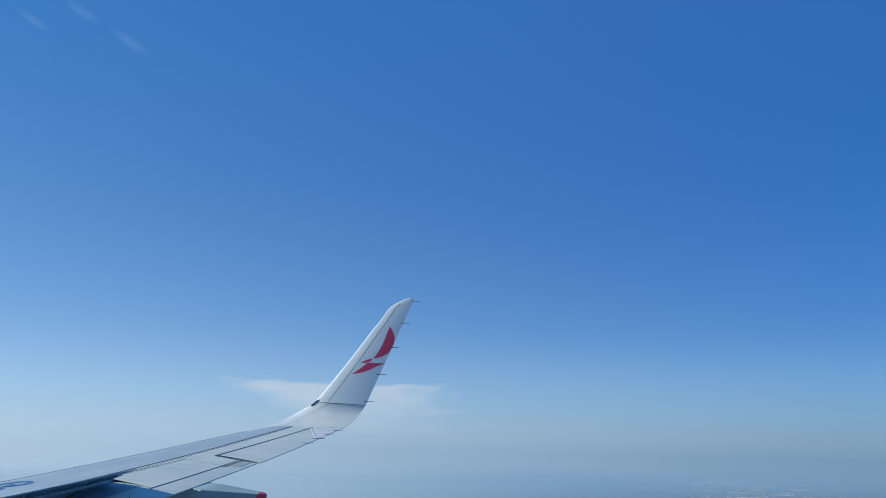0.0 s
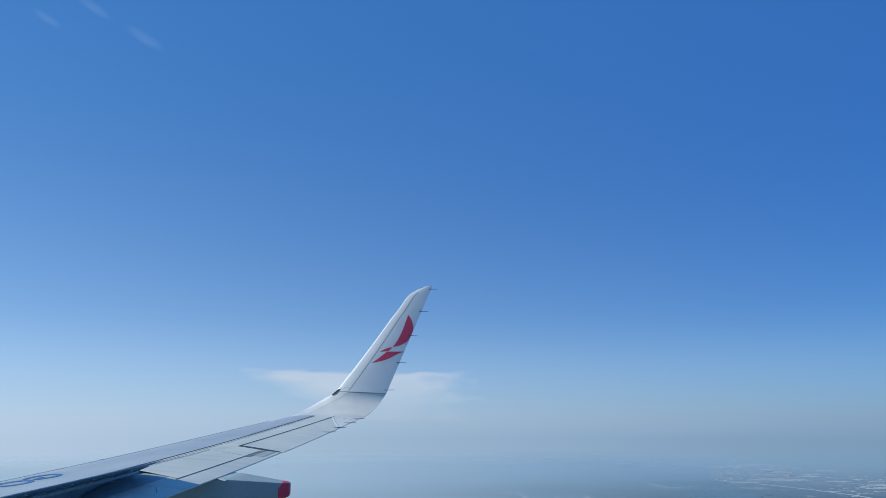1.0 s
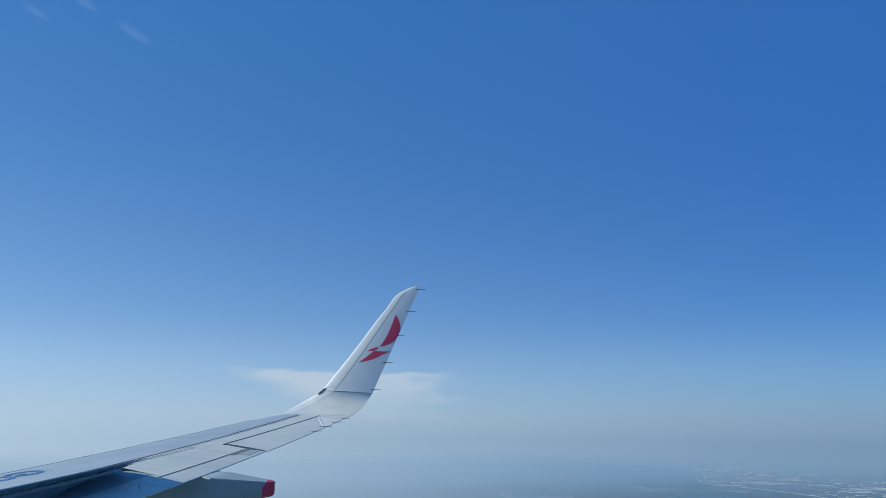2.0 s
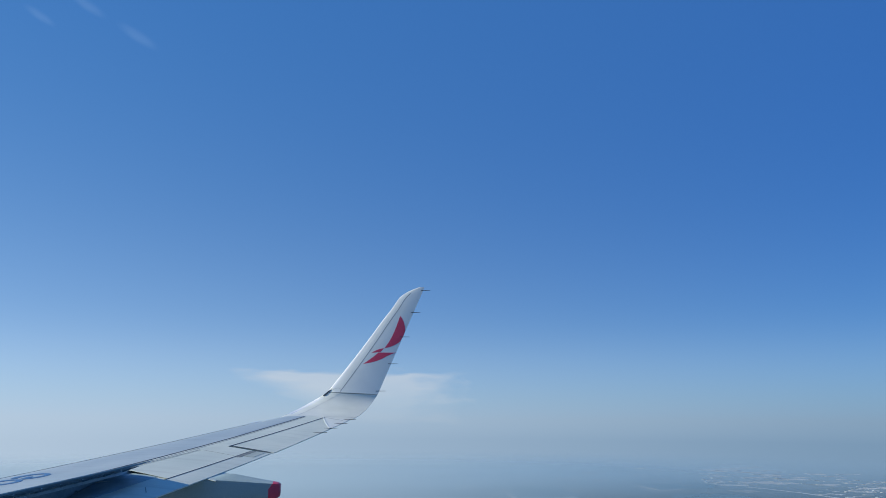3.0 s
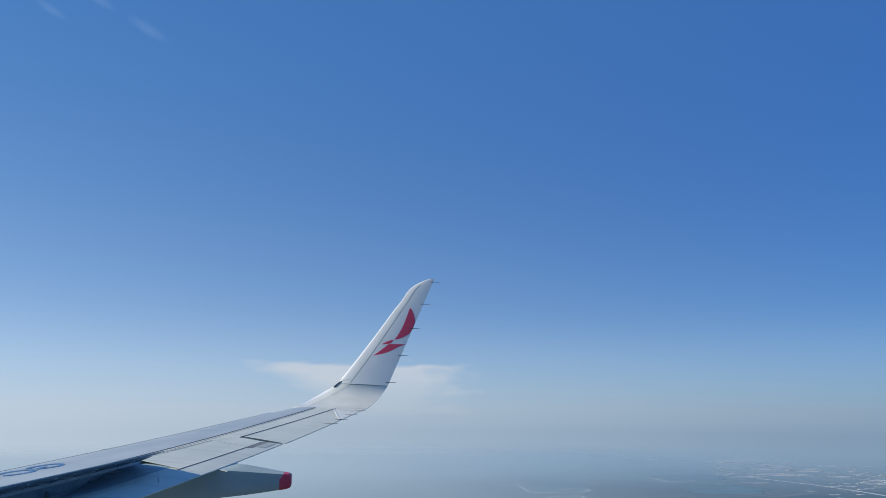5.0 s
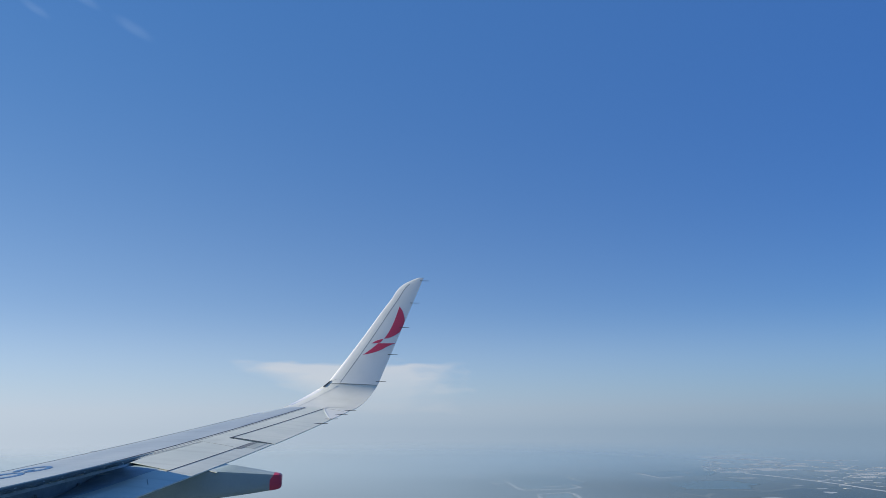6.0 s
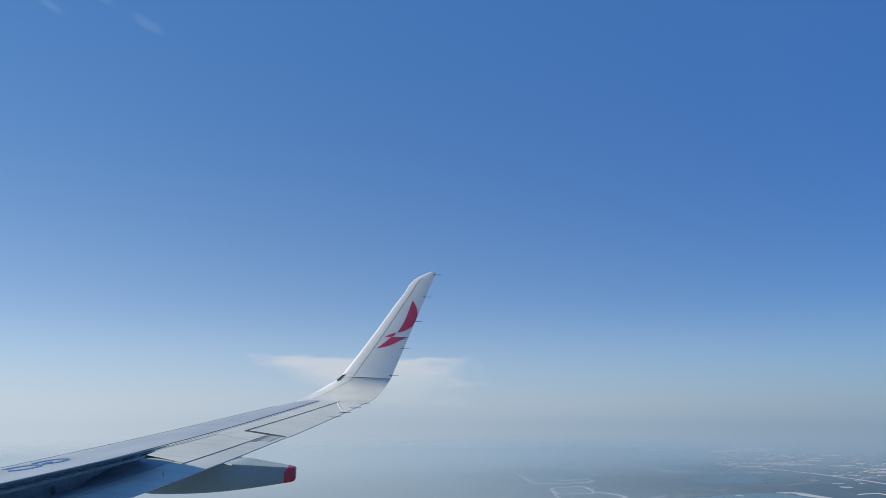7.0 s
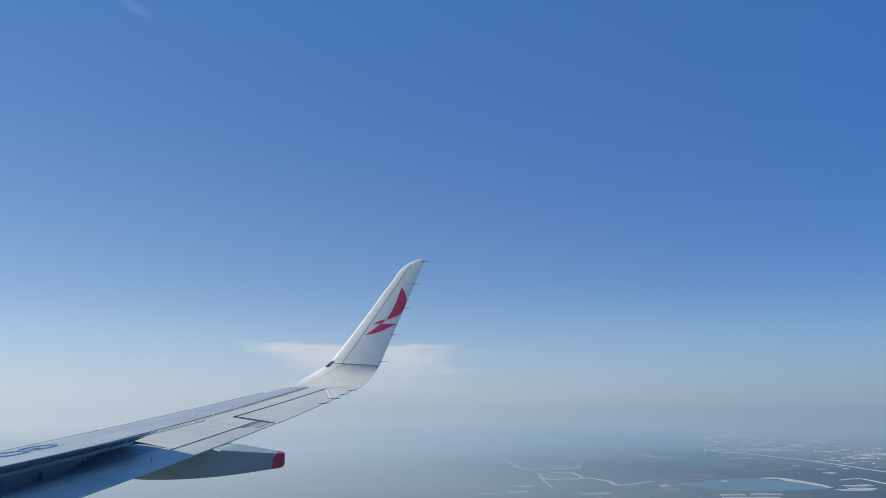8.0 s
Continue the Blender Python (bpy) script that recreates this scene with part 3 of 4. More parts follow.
# ---- winglet ----
TIP_S = 16.24
ROOT = 0.22
def edge(u, front):
    """Leading or trailing edge of the winglet, u from 0 at the wing to 1 at its tip."""
    if u < 0.22:
        k = u / 0.22
        s = lerp(TIP_S, 17.45, math.sin(k * math.pi / 2) ** 0.95)
        z = lerp(axis_z(TIP_S), ALT + (1.02 if front else 0.99), k ** 2.0 * 0.82 + 0.18 * k)
        y = lerp(te_y(TIP_S) + (chord(TIP_S) if front else 0), -0.62 if front else -1.69, k ** (1.7 if front else 1.0))
        return Vector((s, y, z))
    k = (u - 0.22) / 0.78
    s = lerp(17.45, 17.87, k ** 0.9)
    z = ALT + lerp(1.02 if front else 0.99, 3.40, k)
    if front:
        y = lerp(-0.62, -2.27, k) - 0.05 * math.sin(math.pi * k) - 0.32 * max(0, (k - 0.82) / 0.18) ** 2.8 - 0.032 * math.exp(-((k - 0.80) / 0.10) ** 2)
    else:
        y = lerp(-1.69, -2.71, k)
    return Vector((s, y, z))

def winglet_frame(u):
    le, te = edge(u, True), edge(u, False)
    low, high = (0.0, ROOT - 1e-5) if u < ROOT else (ROOT, 1.0)
    a, b = max(low, u - 0.01), min(high, u + 0.01)
    grow = (edge(b, True) + edge(b, False) - edge(a, True) - edge(a, False)).normalized()
    ahead = (le - te).normalized()
    return le, te, grow.cross(ahead).normalized()

def winglet_face(u, f, lift=0.0, inner=True):
    """A point of the inboard face: u up the span, f of the chord ahead of the trailing edge."""
    le, te, n = winglet_frame(u)
    if n.z + -n.x < 0:
        n = -n
    c = (le - te).length
    t = lerp(0.11, 0.095, min(1, u / 0.3))
    if inner:
        return lerp(te, le, f) + n * (c * crown(f, t) + lift)
    return lerp(te, le, f) - n * (c * crown(f, t * 0.8) + 0.006 + lift)

def winglet_normal(u):
    n = winglet_frame(u)[2]
    return n if n.z - n.x > 0 else -n

def winglet_rings(u0, u1, n):
    return [[winglet_face(lerp(u0, u1, i / n), 1 - (1 - k / 14) ** 2) for k in range(15)] + [winglet_face(lerp(u0, u1, i / n), 1 - (k / 12) ** 2, 0, False) for k in range(1, 13)] for i in range(n + 1)]

winglet = wpart("winglet", loft(winglet_rings(ROOT, 1.0, 46)), WINGLET_WHITE, "white blended winglet with a red bird emblem")

def lpart(name, bm, mat, label=""):
    return wpart(name, bm, mat, label, winglet)

lpart("blended_root", loft(winglet_rings(0.0, ROOT - 1e-5, 24)), BLEND_WHITE, "weathered off-white curved root of the winglet")

lpart("winglet_joint", ribbon([winglet_face(lerp(0.226, 0.95, i / 24), lerp(0.752, 0.684, (i / 24) ** 1.3)) for i in range(25)], winglet_normal(0.6), 0.012, 0.0015), SOFT_SEAM)
lpart("winglet_joint", ribbon([winglet_face(ROOT - 0.001, lerp(0.005, 0.76, i / 12)) for i in range(13)], winglet_normal(0.21), 0.008, 0.003), SOFT_SEAM)

# leading edge strip, whiter to paint in the sun on it, the cap below it, and their joints
def strip_face(u0, u1, f0, f1, lift):
    def point(u, v):
        return winglet_face(lerp(u0, u1, u), lerp(f0, f1, v), lift * math.sin(math.pi * min(1, max(0, v)) * 0.5) + 0.0006)
    return point
lpart("leading_edge_strip", slab(strip_face(0.25, 0.955, 0.925, 0.997, 0.004), 40, 5, 0.002), EDGE_WHITE, "polished leading edge strip, painted whiter as if sunlit")
lpart("root_cap", slab(strip_face(0.055, 0.192, 0.885, 0.996, 0.006), 14, 5, 0.003), EDGE_WHITE, "bright white cap at the winglet's root")
lpart("winglet_joint", ribbon([winglet_face(lerp(0.03, 0.215, i / 14), lerp(0.745, 0.735, i / 14)) for i in range(15)], winglet_normal(0.12), 0.008, 0.0015), PALE_SEAM)
lpart("winglet_joint", ribbon([winglet_face(0.238 + 0.012 * math.sin(math.pi * i / 8), lerp(0.76, 0.93, i / 8)) for i in range(9)], winglet_normal(0.24), 0.008, 0.0015), PALE_SEAM)
lpart("winglet_joint", ribbon([winglet_face(lerp(0.012, 0.05, (i / 10) ** 0.7), lerp(0.36, 0.01, i / 10)) for i in range(11)], winglet_normal(0.03), 0.010, 0.002), PALE_SEAM)

def patch(outline, lift, grow=0.0):
    """A thin film that follows the curved inboard face: outline in (span, chord) shares."""
    cu = sum(p[0] for p in outline) / len(outline)
    cf = sum(p[1] for p in outline) / len(outline)
    bm = bmesh.new()
    face = bm.faces.new([bm.verts.new((cu + (u - cu) * (1 + grow), cf + (f - cf) * (1 + grow), 0)) for u, f in outline])
    bmesh.ops.triangulate(bm, faces=[face])
    bmesh.ops.subdivide_edges(bm, edges=bm.edges[:], cuts=3, use_grid_fill=True)
    rim = [e for e in bm.edges if e.is_boundary]
    low = bmesh.ops.extrude_edge_only(bm, edges=rim)["geom"]
    for v in bm.verts:
        v.co = winglet_face(v.co.x, v.co.y, lift * 0.2 if v in low else lift)
    bmesh.ops.recalc_face_normals(bm, faces=bm.faces[:])
    return bm

def bezier(*c):
    out = []
    for a, q, b in c:
        for i in range(8):
            t = i / 8
            out.append(tuple((1 - t) ** 2 * a[k] + 2 * t * (1 - t) * q[k] + t * t * b[k] for k in (0, 1)))
    return out

SAIL = bezier(((0.775, 0.455), (0.742, 0.17), (0.675, 0.02)), ((0.675, 0.02), (0.635, -0.02), (0.592, 0.03)), ((0.592, 0.03), (0.55, 0.16), (0.541, 0.378)), ((0.541, 0.378), (0.63, 0.275), (0.775, 0.455)))
HEAD = bezier(((0.503, 0.645), (0.531, 0.56), (0.5385, 0.395)), ((0.5385, 0.395), (0.524, 0.395), (0.512, 0.43)), ((0.512, 0.43), (0.505, 0.52), (0.503, 0.645)))
KEEL = bezier(((0.4225, 0.672), (0.466, 0.545), (0.506, 0.47)), ((0.506, 0.47), (0.508, 0.25), (0.513, -0.005)), ((0.513, -0.005), (0.504, 0.09), (0.482, 0.21)), ((0.482, 0.21), (0.44, 0.36), (0.4225, 0.672)))
for outline, name in ((SAIL, "emblem_sail"), (HEAD, "emblem_head"), (KEEL, "emblem_keel")):
    lpart("emblem_edge", patch(outline, 0.0006, 0.04), PALE_EDGE)
    lpart(name, patch(outline, 0.0012), RED, "red emblem shape")

for u in (0.249, 0.439, 0.633, 0.814, 0.983):
    wick(winglet_face(u - 0.006, 0.02), winglet, 0.165)
# lamp behind the winglet's root
c = [winglet_face(0.200, 0.93), winglet_face(0.206, 0.987), winglet_face(0.236, 0.987), winglet_face(0.240, 0.945)]
n0 = winglet_normal(0.21)
lpart("position_lamp", loft([[p + n0 * 0.004 for p in c], [lerp(p, sum(c, Vector()) / 4, 0.25) + n0 * 0.016 for p in c]]), LENS, "dark lamp lens at the winglet's root")

# ---- flap track fairing ----
fs = 10.74
TAIL = -0.312
def fairing_ring(y, n=24):
    a = max(0, y - TAIL)
    t = a / 2.9
    zb = ALT - 0.42 - 0.125 * math.sin(min(1, a / 1.3) * math.pi / 2) + 0.30 * max(0, (y - 1.15) / 1.5) ** 1.6
    zs = ALT - 0.262 + 0.052 * min(1, a / 0.7)
    crest = 0.068 * min(1, a / 0.60) * min(1, max(0, (0.50 - y) / 0.22))
    hw = 0.095 + 0.085 * math.sin(min(1, t * 1.7) * math.pi / 2) - 0.12 * max(0, t - 0.62)
    out = []
    for k in range(n):
        g = k * math.tau / n
        cx, cz = math.cos(g), math.sin(g)
        if cz > 0:
            out.append(Vector((fs + hw * cx, y, zs + 0.012 * cz + crest * (1 - abs(cx)))))
        else:
            out.append(Vector((fs + hw * math.copysign(abs(cx) ** 0.5, cx), y, zs - (zs - zb) * abs(cz) ** 0.8)))
    return out
ys = [TAIL + 0.075 + 2.70 * (i / 30) for i in range(31)]
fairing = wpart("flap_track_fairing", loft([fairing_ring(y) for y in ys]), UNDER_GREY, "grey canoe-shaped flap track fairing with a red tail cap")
def cap_ring(y, k):
    """A ring of the tail cap; its front edge steps forward below the middle."""
    r = fairing_ring(TAIL + y)
    m0 = sum(r, Vector()) / len(r)
    out = []
    for i, p in enumerate(r):
        step = 0.046 * min(1, max(0, (m0.z + 0.05 - p.z) / 0.02)) * max(0, y - 0.06) / 0.025
        q = fairing_ring(TAIL + y + step)[i]
        m = Vector((m0.x, q.y, m0.z))
        out.append(m + (q - m) * k * 1.016)
    return out
cap = [cap_ring(*c) for c in ((0.085, 1.0), (0.06, 1.0), (0.045, 0.99), (0.022, 0.95), (0.008, 0.86), (0.0, 0.70))]
wpart("tail_cap", loft(cap), RED, "red painted tail cap", fairing)

# ---- cabin shell around the viewer ----
wx0, wx1, wy, wz = 1.68, 1.76, -1.10, ALT + 0.52
hy, hz = 0.20, 0.25
RAD, MID = 1.90, wz - 0.34

def rounded(y, z, a, b, n=32, p=4.0):
    out = []
    for k in range(n):
        t = k * math.tau / n + math.pi / 4
        c, s_ = math.cos(t), math.sin(t)
        m = (abs(c) ** p + abs(s_) ** p) ** (-1 / p)
        out.append((y + a * c * m, z + b * s_ * m))
    return out

def wall_with_window():
    """The side wall, with the window's opening cut through its thickness."""
    bm = bmesh.new()
    n = 32
    hole = rounded(wy, wz, hy, hz, n)
    rim = []
    for k in range(n):
        t = k * math.tau / n + math.pi / 4
        c, s_ = math.cos(t), math.sin(t)
        m = 1 / max(abs(c), abs(s_))
        rim.append((wy + 2.2 * c * m, wz + 0.42 * s_ * m))
    flare = rounded(wy, wz, hy * 1.75, hz * 1.45, n)
    skin = lambda p: Vector((math.sqrt(RAD ** 2 - (p[1] - MID) ** 2) - 0.002, *p))
    mid = [[lerp(Vector((0, *p)), Vector((0, *q)), t) for p, q in zip(flare, rim)] for t in (0, 0.35, 0.7, 1)]
    outer = [[skin((p.y, p.z)) for p in row] for row in mid]
    grid_faces(bm, [[Vector((wx0, *p)) for p in hole], [Vector((wx0, *p)) for p in rim]], False, True)
    grid_faces(bm, outer, True, True)
    grid_faces(bm, [[Vector((wx0, *p)) for p in hole], outer[0]], True, True)
    grid_faces(bm, [[Vector((wx0, *p)) for p in rim], outer[-1]], False, True)
    bmesh.ops.recalc_face_normals(bm, faces=bm.faces[:])
    return bm

def block(lo, hi):
    bm = bmesh.new()
    bmesh.ops.create_cube(bm, size=1, matrix=Matrix.Translation((Vector(lo) + Vector(hi)) / 2) @ Matrix.Diagonal((*(Vector(hi) - Vector(lo)), 1)))
    return bm

tagged(part("wall_window", wall_with_window(), CABIN), "cream plastic cabin side wall with a window opening", "wall", "", "structure")
# fuselage: a round shell, left open along the window panel
FRONT, REAR = 9.0, wy - 2.2
gap = (math.asin((wz - 0.42 - MID) / RAD), math.asin((wz + 0.42 - MID) / RAD))

def shell(a0, a1, ya, yb, n=40):
    bm = bmesh.new()
    for r in (RAD, RAD - 0.08):
        grid_faces(bm, [[Vector((r * math.cos(lerp(a0, a1, k / n)), y, MID + r * math.sin(lerp(a0, a1, k / n)))) for k in range(n + 1)] for y in (ya, yb)])
    for k in (0, n):
        a = lerp(a0, a1, k / n)
        grid_faces(bm, [[Vector((r * math.cos(a), y, MID + r * math.sin(a))) for r in (RAD, RAD - 0.08)] for y in (ya, yb)], False)
    for y in (ya, yb):
        grid_faces(bm, [[Vector((r * math.cos(lerp(a0, a1, k / n)), y, MID + r * math.sin(lerp(a0, a1, k / n)))) for k in range(n + 1)] for r in (RAD, RAD - 0.08)], False)
    bmesh.ops.recalc_face_normals(bm, faces=bm.faces[:])
    return bm

def disc(y):
    return loft([[Vector(((RAD - 0.08) * math.cos(k * math.tau / 40), yy, MID + (RAD - 0.08) * math.sin(k * math.tau / 40))) for k in range(40)] for yy in (y, y + 0.05)])

tagged(part("wall_fuselage", shell(gap[1], gap[0] + math.tau, REAR, wy + 2.2), WINGLET_WHITE), "white painted round fuselage shell", "fuselage", "", "structure")
tagged(part("wall_fuselage_forward", shell(0, math.tau, wy + 2.2, FRONT), WINGLET_WHITE), "white painted round fuselage shell", "fuselage", "", "structure")
for name, y in (("wall_aft", REAR + 0.01), ("wall_forward", FRONT - 0.07)):
    tagged(part(name, disc(y), CABIN), "plain cream plastic cabin wall", "wall", "", "structure")
tagged(part("floor", block((-1.55, REAR + 0.1, wz - 1.25), (1.55, FRONT - 0.1, wz - 1.20)), CARPET), "dark blue cabin carpet floor", "floor", "", "structure")

window = tagged(new("window_1"), "rounded cabin window with a clear acrylic pane", "window", "", "structure")
window.location = (1.70, wy, wz)
win_inverse = Matrix.Translation(-Vector(window.location))
pane_m, pn, pl, pb = material("clear_acrylic")
pn.remove(pb)
clear, shine, lw, pmix = pn.new("ShaderNodeBsdfTransparent"), pn.new("ShaderNodeBsdfGlossy"), pn.new("ShaderNodeFresnel"), pn.new("ShaderNodeMixShader")
shine.inputs["Roughness"].default_value = 0.02
lw.inputs["IOR"].default_value = 1.15
pl.new(lw.outputs[0], pmix.inputs[0])
pl.new(clear.outputs[0], pmix.inputs[1])
pl.new(shine.outputs[0], pmix.inputs[2])
pl.new(pmix.outputs[0], pn["Material Output"].inputs[0])
bm = bmesh.new()
bm.faces.new([bm.verts.new((1.675, *p)) for p in rounded(wy, wz, hy + 0.01, hz + 0.01)])
pane = part("pane", bm, pane_m)
pane.parent, pane.matrix_parent_inverse, pane.visible_shadow = window, win_inverse, False
frame_rings = []
for x, g in ((1.660, 0.0), (1.660, 0.035), (1.679, 0.035), (1.679, 0.0)):
    frame_rings.append([Vector((x, *p)) for p in rounded(wy, wz, hy + g, hz + g)])
bm = bmesh.new()
grid_faces(bm, frame_rings + frame_rings[:1], True, True)
bmesh.ops.recalc_face_normals(bm, faces=bm.faces[:])
rim = part("window_frame", bm, CABIN)
rim.parent, rim.matrix_parent_inverse = window, win_inverse


# ---- land, water and haze far below ----
bm = bmesh.new()
rings = [[Vector((r * math.cos(k * math.tau / 96), r * math.sin(k * math.tau / 96), 0)) for k in range(96)] for r in (300, 900, 1800, 3000, 4980, 30000)]
bm.faces.new([bm.verts.new(p) for p in rings[0]])
grid_faces(bm, rings, False, True)
bmesh.ops.remove_doubles(bm, verts=bm.verts[:], dist=0.01)
bmesh.ops.recalc_face_normals(bm, faces=bm.faces[:])
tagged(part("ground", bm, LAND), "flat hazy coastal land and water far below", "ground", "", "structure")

def strip(pts, wide, z, high, taper=0.0):
    """A low bank or roadway along pts, its width slightly uneven; taper: how far its ends narrow."""
    bm = bmesh.new()
    pts = [Vector((x, y, z)) for x, y in pts]
    rows = []
    for i, p in enumerate(pts):
        d = (pts[min(i + 1, len(pts) - 1)] - pts[max(i - 1, 0)]).normalized()
        s_ = Vector((-d.y, d.x, 0))
        t = i / (len(pts) - 1)
        w = wide * (1 + 0.35 * noise.noise(p * 0.021)) * (1 - taper * (2 * t - 1) ** 4)
        rows.append([p - s_ * w * 0.5, p - s_ * w * 0.34 + Vector((0, 0, high)), p + s_ * w * 0.34 + Vector((0, 0, high)), p + s_ * w * 0.5])
    grid_faces(bm, rows, False)
    bmesh.ops.recalc_face_normals(bm, faces=bm.faces[:])
    return bm


def smooth_path(pts, n=7, wob=5.0, seed=1):
    """A rounded, slightly uneven line through pts."""
    ends = [pts[0], *pts, pts[-1]]
    out = []
    for p, a, b, q in zip(ends, ends[1:], ends[2:], ends[3:]):
        for i in range(n):
            t = i / n
            out.append(tuple(0.5 * (2 * a[k] + (b[k] - p[k]) * t + (2 * p[k] - 5 * a[k] + 4 * b[k] - q[k]) * t * t + (3 * a[k] - p[k] - 3 * b[k] + q[k]) * t ** 3) + wob * noise.noise((a[k] * 0.013 + t * 2.3, b[k] * 0.017, seed + k)) for k in (0, 1)))
    return out + [pts[-1]]


def dyke(pts, wide, label="pale earth dyke between flooded ponds", high=0.7):
    return tagged(part("dyke", strip(smooth_path(pts), wide * 1.25, 0.0, high, 0.6), SHORE if "grassy" in label else DYKE), label, "dyke", "dykes between the ponds")


def pond(corners, label="flooded fish pond with blue-green water", wob=14.0):
    """A flooded pond: a sheet of water with an uneven shore and a low dark rim."""
    ob = tagged(new("pond"), label, "pond", "ponds on the coast")
    cx, cy = sum(p[0] for p in corners) / len(corners), sum(p[1] for p in corners) / len(corners)
    ob.location = (cx, cy, 0)
    ring = []
    for (ax, ay), (bx, by) in zip(corners, corners[1:] + corners[:1]):
        for i in range(6):
            x, y = lerp(ax, bx, i / 6), lerp(ay, by, i / 6)
            ring.append((x - cx + wob * noise.noise((x * 0.02, y * 0.02, 3)), y - cy + wob * noise.noise((x * 0.02, y * 0.02, 8))))
    bm = bmesh.new()
    f = bm.faces.new([bm.verts.new((x, y, 0.5)) for x, y in ring])
    bm.normal_update()
    if f.normal.z < 0:
        f.normal_flip()
    bmesh.ops.triangulate(bm, faces=[f])
    part("water", bm, WATER, ob)
    part("shore", strip(ring + ring[:1], 7, 0.0, 0.6), SHORE, ob)
    return ob


def shed(x, y, w, d, h, turn, label="pale metal roofed shed"):
    """A long low building: walls and a shallow gabled roof."""
    ob = tagged(new("shed"), label, "building", "sheds on the coast")
    ob.matrix_world = pose(x, y, 0, 0, 0, turn)
    part("wall", loft([[Vector((sx * w / 2, sy * d / 2, z)) for sx, sy in ((-1, -1), (1, -1), (1, 1), (-1, 1))] for z in (0, h)]), CONCRETE, ob)
    e = 0.6
    prof = [(-d / 2 - e, h + 0.05), (0, h + d * 0.05), (d / 2 + e, h + 0.05), (d / 2 + e, h + 0.25), (0, h + d * 0.05 + 0.2), (-d / 2 - e, h + 0.25)]
    part("roof", loft([[Vector((sx * (w / 2 + e), yy, zz)) for yy, zz in prof] for sx in (-1, 1)]), ROOF, ob)
    return ob


def plot(x, y, wide, deep, turn=0.0, label="pale bare earth plot"):
    """A barely raised yard or bare plot with an uneven, roughly four-sided edge."""
    ob = tagged(new("yard"), label, "yard", "pale yards on the coast")
    ob.matrix_world = pose(x, y, 0, 0, 0, turn)
    k = rng.uniform(0, 50)
    ring = []
    for i in range(22):
        a = i * math.tau / 22
        m = (abs(math.cos(a)) ** 4 + abs(math.sin(a)) ** 4) ** -0.25 * (1 + 0.5 * noise.noise((k, math.cos(a) * 1.7, math.sin(a) * 1.7)))
        ring.append(Vector((deep / 2 * math.cos(a) * m, wide / 2 * math.sin(a) * m, 0)))
    high = rng.uniform(0.15, 0.65)
    part("slab", loft([ring, [p * 0.985 + Vector((0, 0, high)) for p in ring]]), rng.choice((DYKE, DYKE, CONCRETE, CONCRETE, FALLOW)), ob)
    return ob


def settle(x0, x1, b0, b1, yards, size, sheds, roof):
    """Scattered yards and sheds between two distances x and two bearings y / x."""
    for k in range(yards):
        x = rng.uniform(x0, x1)
        w = size * rng.uniform(0.4, 1.4)
        plot(x, x * rng.uniform(b0, b1), w, w * rng.uniform(0.25, 0.8), rng.uniform(-14, 10))
    for k in range(sheds):
        x = rng.uniform(x0, x1)
        w = roof * rng.uniform(0.6, 1.5)
        shed(x, x * rng.uniform(b0, b1), w, w * rng.uniform(0.4, 1.0), rng.uniform(0.6, 1.1), 90 + rng.uniform(-12, 12))


# ponds
rng = random.Random(5)
pond([(2395, -500), (2095, -495), (2105, -645), (2265, -730), (2435, -720), (2585, -635)], "wide shallow flooded pond in haze")
pond([(1935, -502), (1860, -502), (1868, -580), (1980, -588)])
pond([(2575, -1020), (2355, -1010), (2425, -1210), (2525, -1290), (2605, -1250)], "wide shallow flooded pond in haze")
pond([(1715, -760), (1790, -890), (1800, -1030), (1700, -1060), (1600, -1085), (1575, -980), (1590, -830)], "broad blue-green lagoon behind a dark shore", 20)
pond([(2230, -960), (2020, -930), (2010, -1120), (2130, -1200), (2260, -1150)], "wide shallow lagoon in haze", 30)
pond([(1460, -232), (1495, -372), (1300, -330), (1292, -205)])
pond([(1300, -345), (1410, -560), (1295, -525), (1150, -370), (1190, -285)], "broad blue-green lagoon behind a dark shore", 20)
# dykes and shores
dyke([(2395, -500), (2230, -492), (2090, -490), (2080, -560), (2090, -630), (2140, -668), (2200, -660)], 13)
dyke([(2435, -720), (2340, -722), (2265, -732)], 10)
dyke([(2150, -570), (2165, -650)], 16)
dyke([(1940, -495), (1850, -495), (1852, -545), (1862, -585), (1990, -595), (1972, -515), (1938, -494)], 10)
dyke([(1875, -588), (1835, -620), (1780, -632), (1715, -625), (1735, -675), (1780, -740)], 10)
dyke([(1910, -490), (1800, -475), (1690, -465)], 5)
dyke([(2545, -1010), (2450, -1006), (2355, -1010)], 10)
dyke([(2355, -1010), (2400, -1110)], 14)
dyke([(1470, -225), (1488, -300), (1505, -380), (1400, -360), (1295, -335)], 9)
dyke([(1470, -225), (1380, -208), (1280, -194)], 7)
dyke([(1392, -215), (1410, -280), (1425, -340)], 6)
dyke([(1735, -1200), (1755, -1270), (1650, -1265)], 10)
dyke([(1740, -770), (1800, -915), (1822, -1040)], 16, "dark grassy shore bank")
dyke([(1560, -560), (1640, -640), (1700, -720)], 9, "dark grassy shore bank")
dyke([(1795, -1025), (1792, -1075), (1730, -1082), (1690, -1092), (1605, -1088)], 26, "pale sandy spit beside the lagoon")
dyke([(3280, -1595), (3370, -1785), (3500, -2015)], 80, "pale earth bank far off in haze")
dyke([(3680, -1895), (3755, -2055)], 70, "pale earth bank far off in haze")
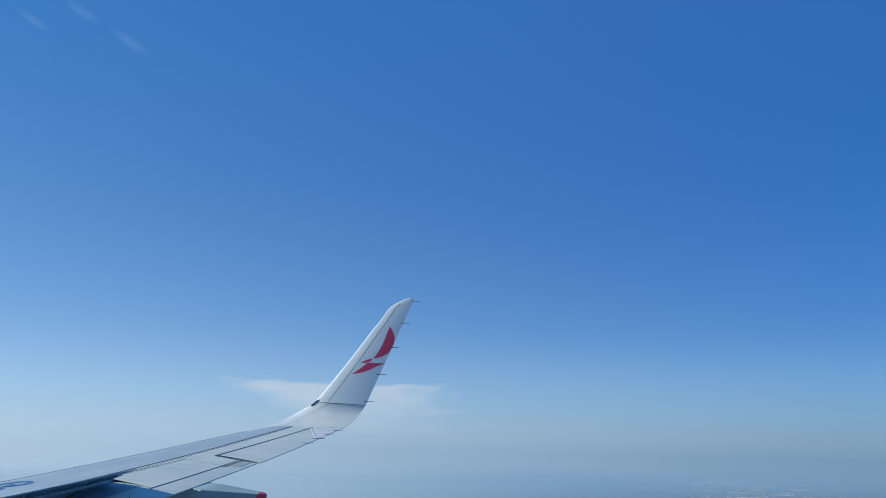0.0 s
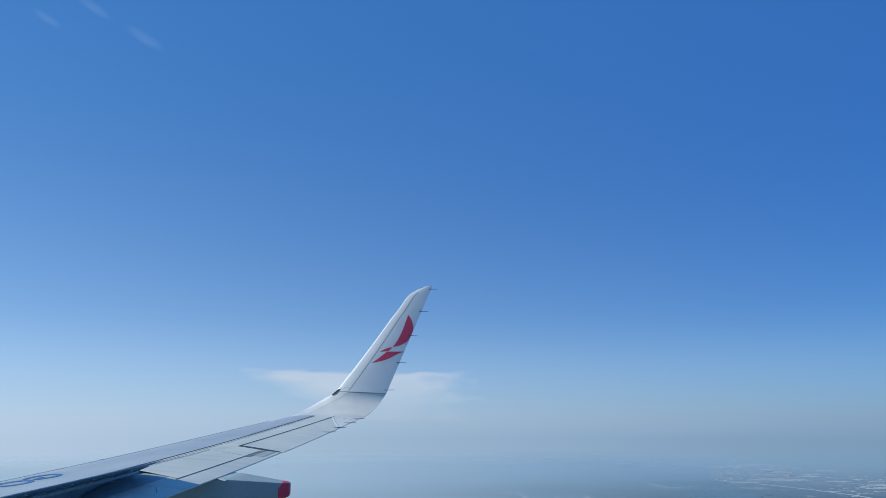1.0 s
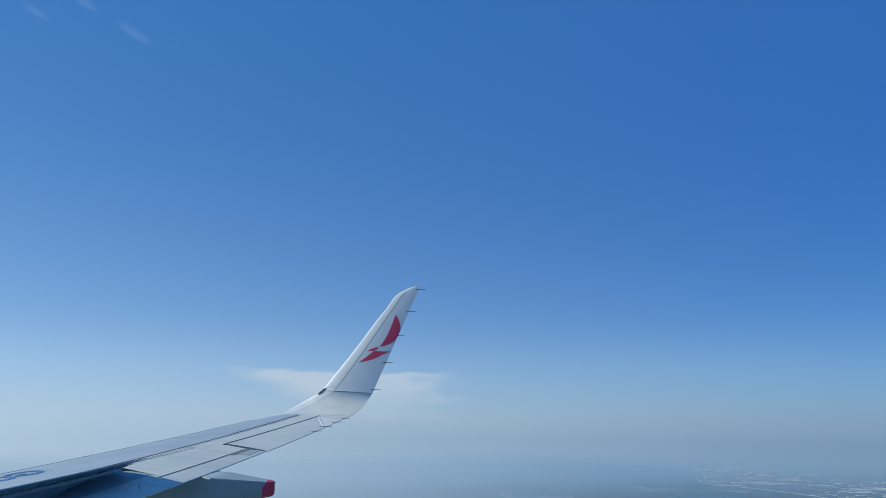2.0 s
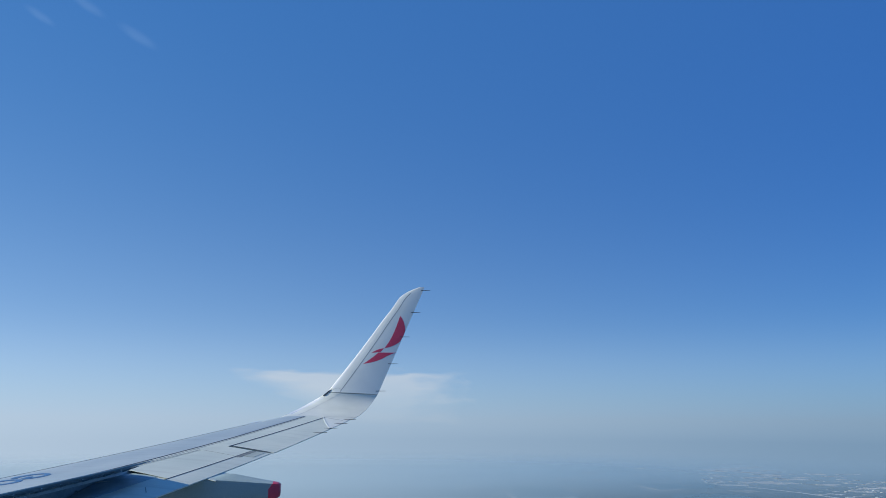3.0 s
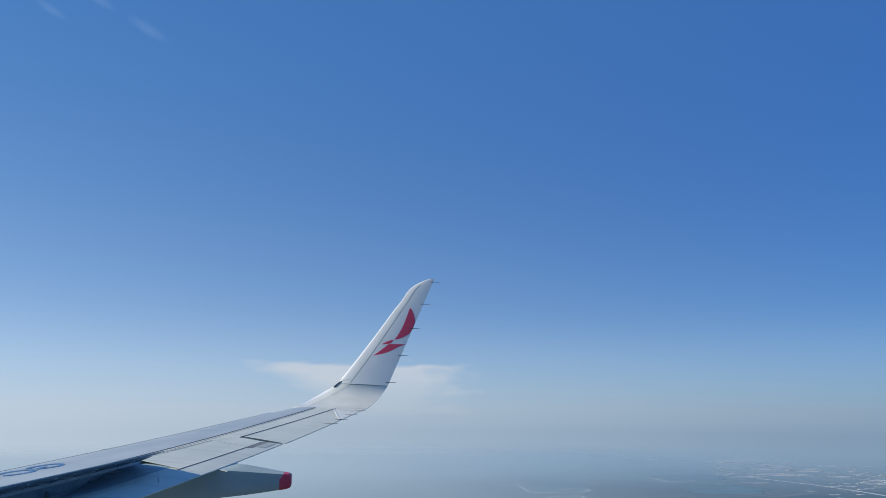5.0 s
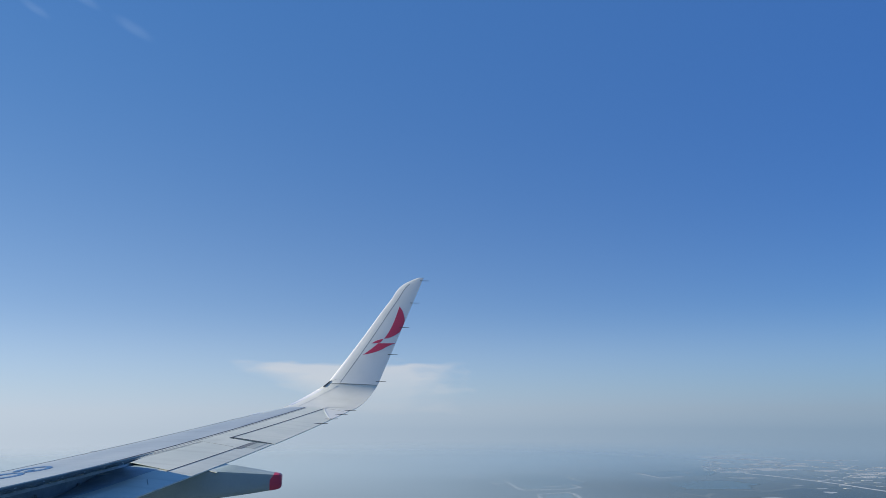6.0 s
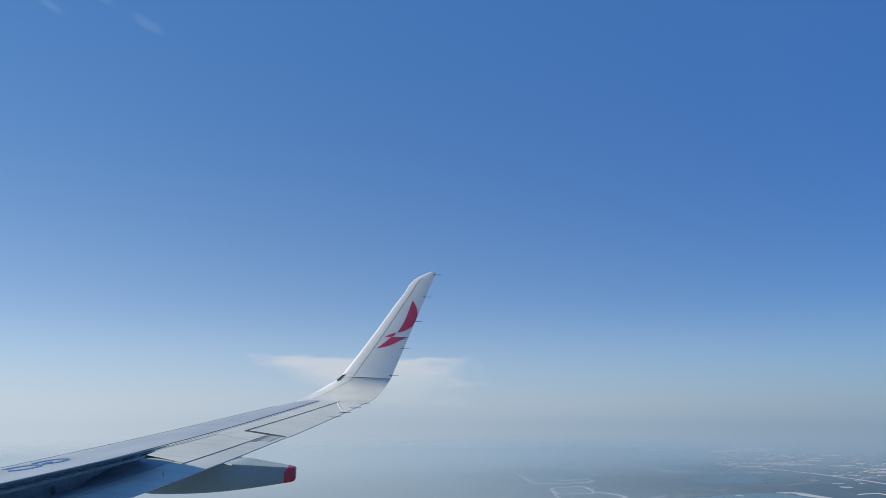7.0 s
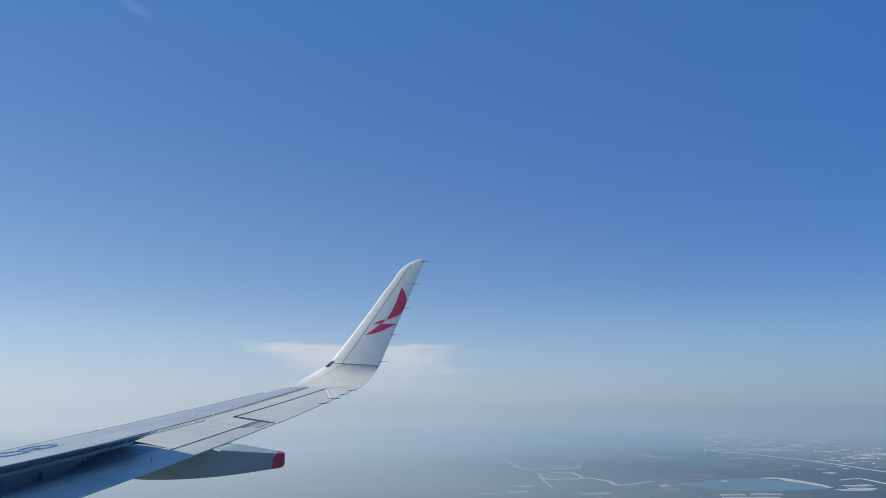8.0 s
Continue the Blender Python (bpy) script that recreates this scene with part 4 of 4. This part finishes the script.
tagged(part("road", strip(smooth_path([(2470, -1365), (2265, -1420), (2085, -1440), (1835, -1440), (1500, -1420)], 9, 3.0), 13, 0.0, 0.4), CONCRETE), "pale straight coast road", "road", "", "structure")

# settled ground: distances, bearings, yards and their size, sheds and their size
for row in ((2520, 3250, -0.49, -0.61, 26, 80, 44, 26), (2500, 3050, -0.61, -0.72, 10, 70, 22, 24), (2250, 2650, -0.71, -0.80, 12, 50, 24, 20), (1950, 2450, -0.66, -0.80, 12, 32, 28, 14), (1270, 1430, -0.425, -0.495, 9, 26, 34, 12), (1560, 1640, -0.69, -0.74, 4, 34, 8, 22), (2600, 3700, -0.28, -0.42, 7, 70, 3, 20), (1560, 1900, -0.86, -1.0, 9, 36, 14, 16)):
    settle(*row)
# rows of long roofs beside the lagoon
for i in range(6):
    for j in range(2):
        x = 1322 + 40 * i
        shed(x + rng.uniform(-5, 5), -0.535 * x - 62 * j + rng.uniform(-8, 8), 56 * rng.uniform(0.7, 1.1), 17 * rng.uniform(0.8, 1.2), 1.2, 82 + rng.uniform(-3, 3), "long pale roofed shed in a row")
# single pale plots: place, width, depth
for x, y, wide, deep in ((2515, -405, 52, 100), (1695, -730, 22, 36), (2265, -455, 28, 36), (1890, -1280, 34, 34), (2070, -1300, 24, 28), (1755, -910, 18, 20), (1730, -405, 44, 26), (2315, -1275, 70, 70), (2635, -1555, 54, 90), (3150, -1030, 95, 80), (2775, -945, 75, 60), (2795, -1185, 105, 56), (3315, -1235, 80, 56), (2530, -1190, 50, 50), (1590, -530, 70, 24), (1500, -545, 90, 20), (1615, -305, 55, 20), (1635, -375, 45, 18)):
    plot(x, y, wide, deep, rng.uniform(-8, 8))

# flat sheet that stands in for the haze over the land
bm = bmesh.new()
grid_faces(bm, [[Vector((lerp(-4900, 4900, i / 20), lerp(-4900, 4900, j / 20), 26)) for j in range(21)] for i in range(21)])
tagged(part("ground_haze_sheet", bm, HAZE_SHEET), "thin sheet standing in for blue-grey haze over the land", "mist", "", "structure")

# flat-topped cloud deck on the horizon
bm = bmesh.new()
R = 4700.0
rows = []
for i in range(41):
    a = radians(lerp(-11.5, 10.5, i / 40))
    rows.append([Vector((R * math.cos(a), R * math.sin(a), ALT + R * math.tan(radians(lerp(-0.6, 4.4, j / 12))))) for j in range(13)])
grid_faces(bm, rows)
tagged(part("backdrop_cloud", bm, CLOUD), "pale flat-topped cloud dissolving into haze", "cloud", "", "structure")

# three faint cirrus wisps high above
for az, el, long in ((24.2, 26.8, 210), (21.2, 28.2, 250), (17.45, 26.9, 290)):
    a, e = radians(az), radians(el)
    out = Vector((math.cos(e) * math.cos(a), math.cos(e) * math.sin(a), math.sin(e)))
    side = out.cross(Vector((0, 0, 1))).normalized()
    upward = side.cross(out)
    run = (side * 0.92 - upward * 0.40).normalized()
    bm = bmesh.new()
    grid_faces(bm, [[Vector((long * (i - 0.5), 0.29 * long * (j - 0.5), 0)) for i in (0, 0.5, 1)] for j in (0, 0.5, 1)])
    ob = part("backdrop_cirrus", bm, CIRRUS)
    ob.matrix_world = Matrix.Translation(Vector((0, 0, ALT)) + out * 4700) @ Matrix((run, out.cross(run), out)).transposed().to_4x4()
    tagged(ob, "faint pale blue wisp of cirrus cloud", "cloud", "", "structure")
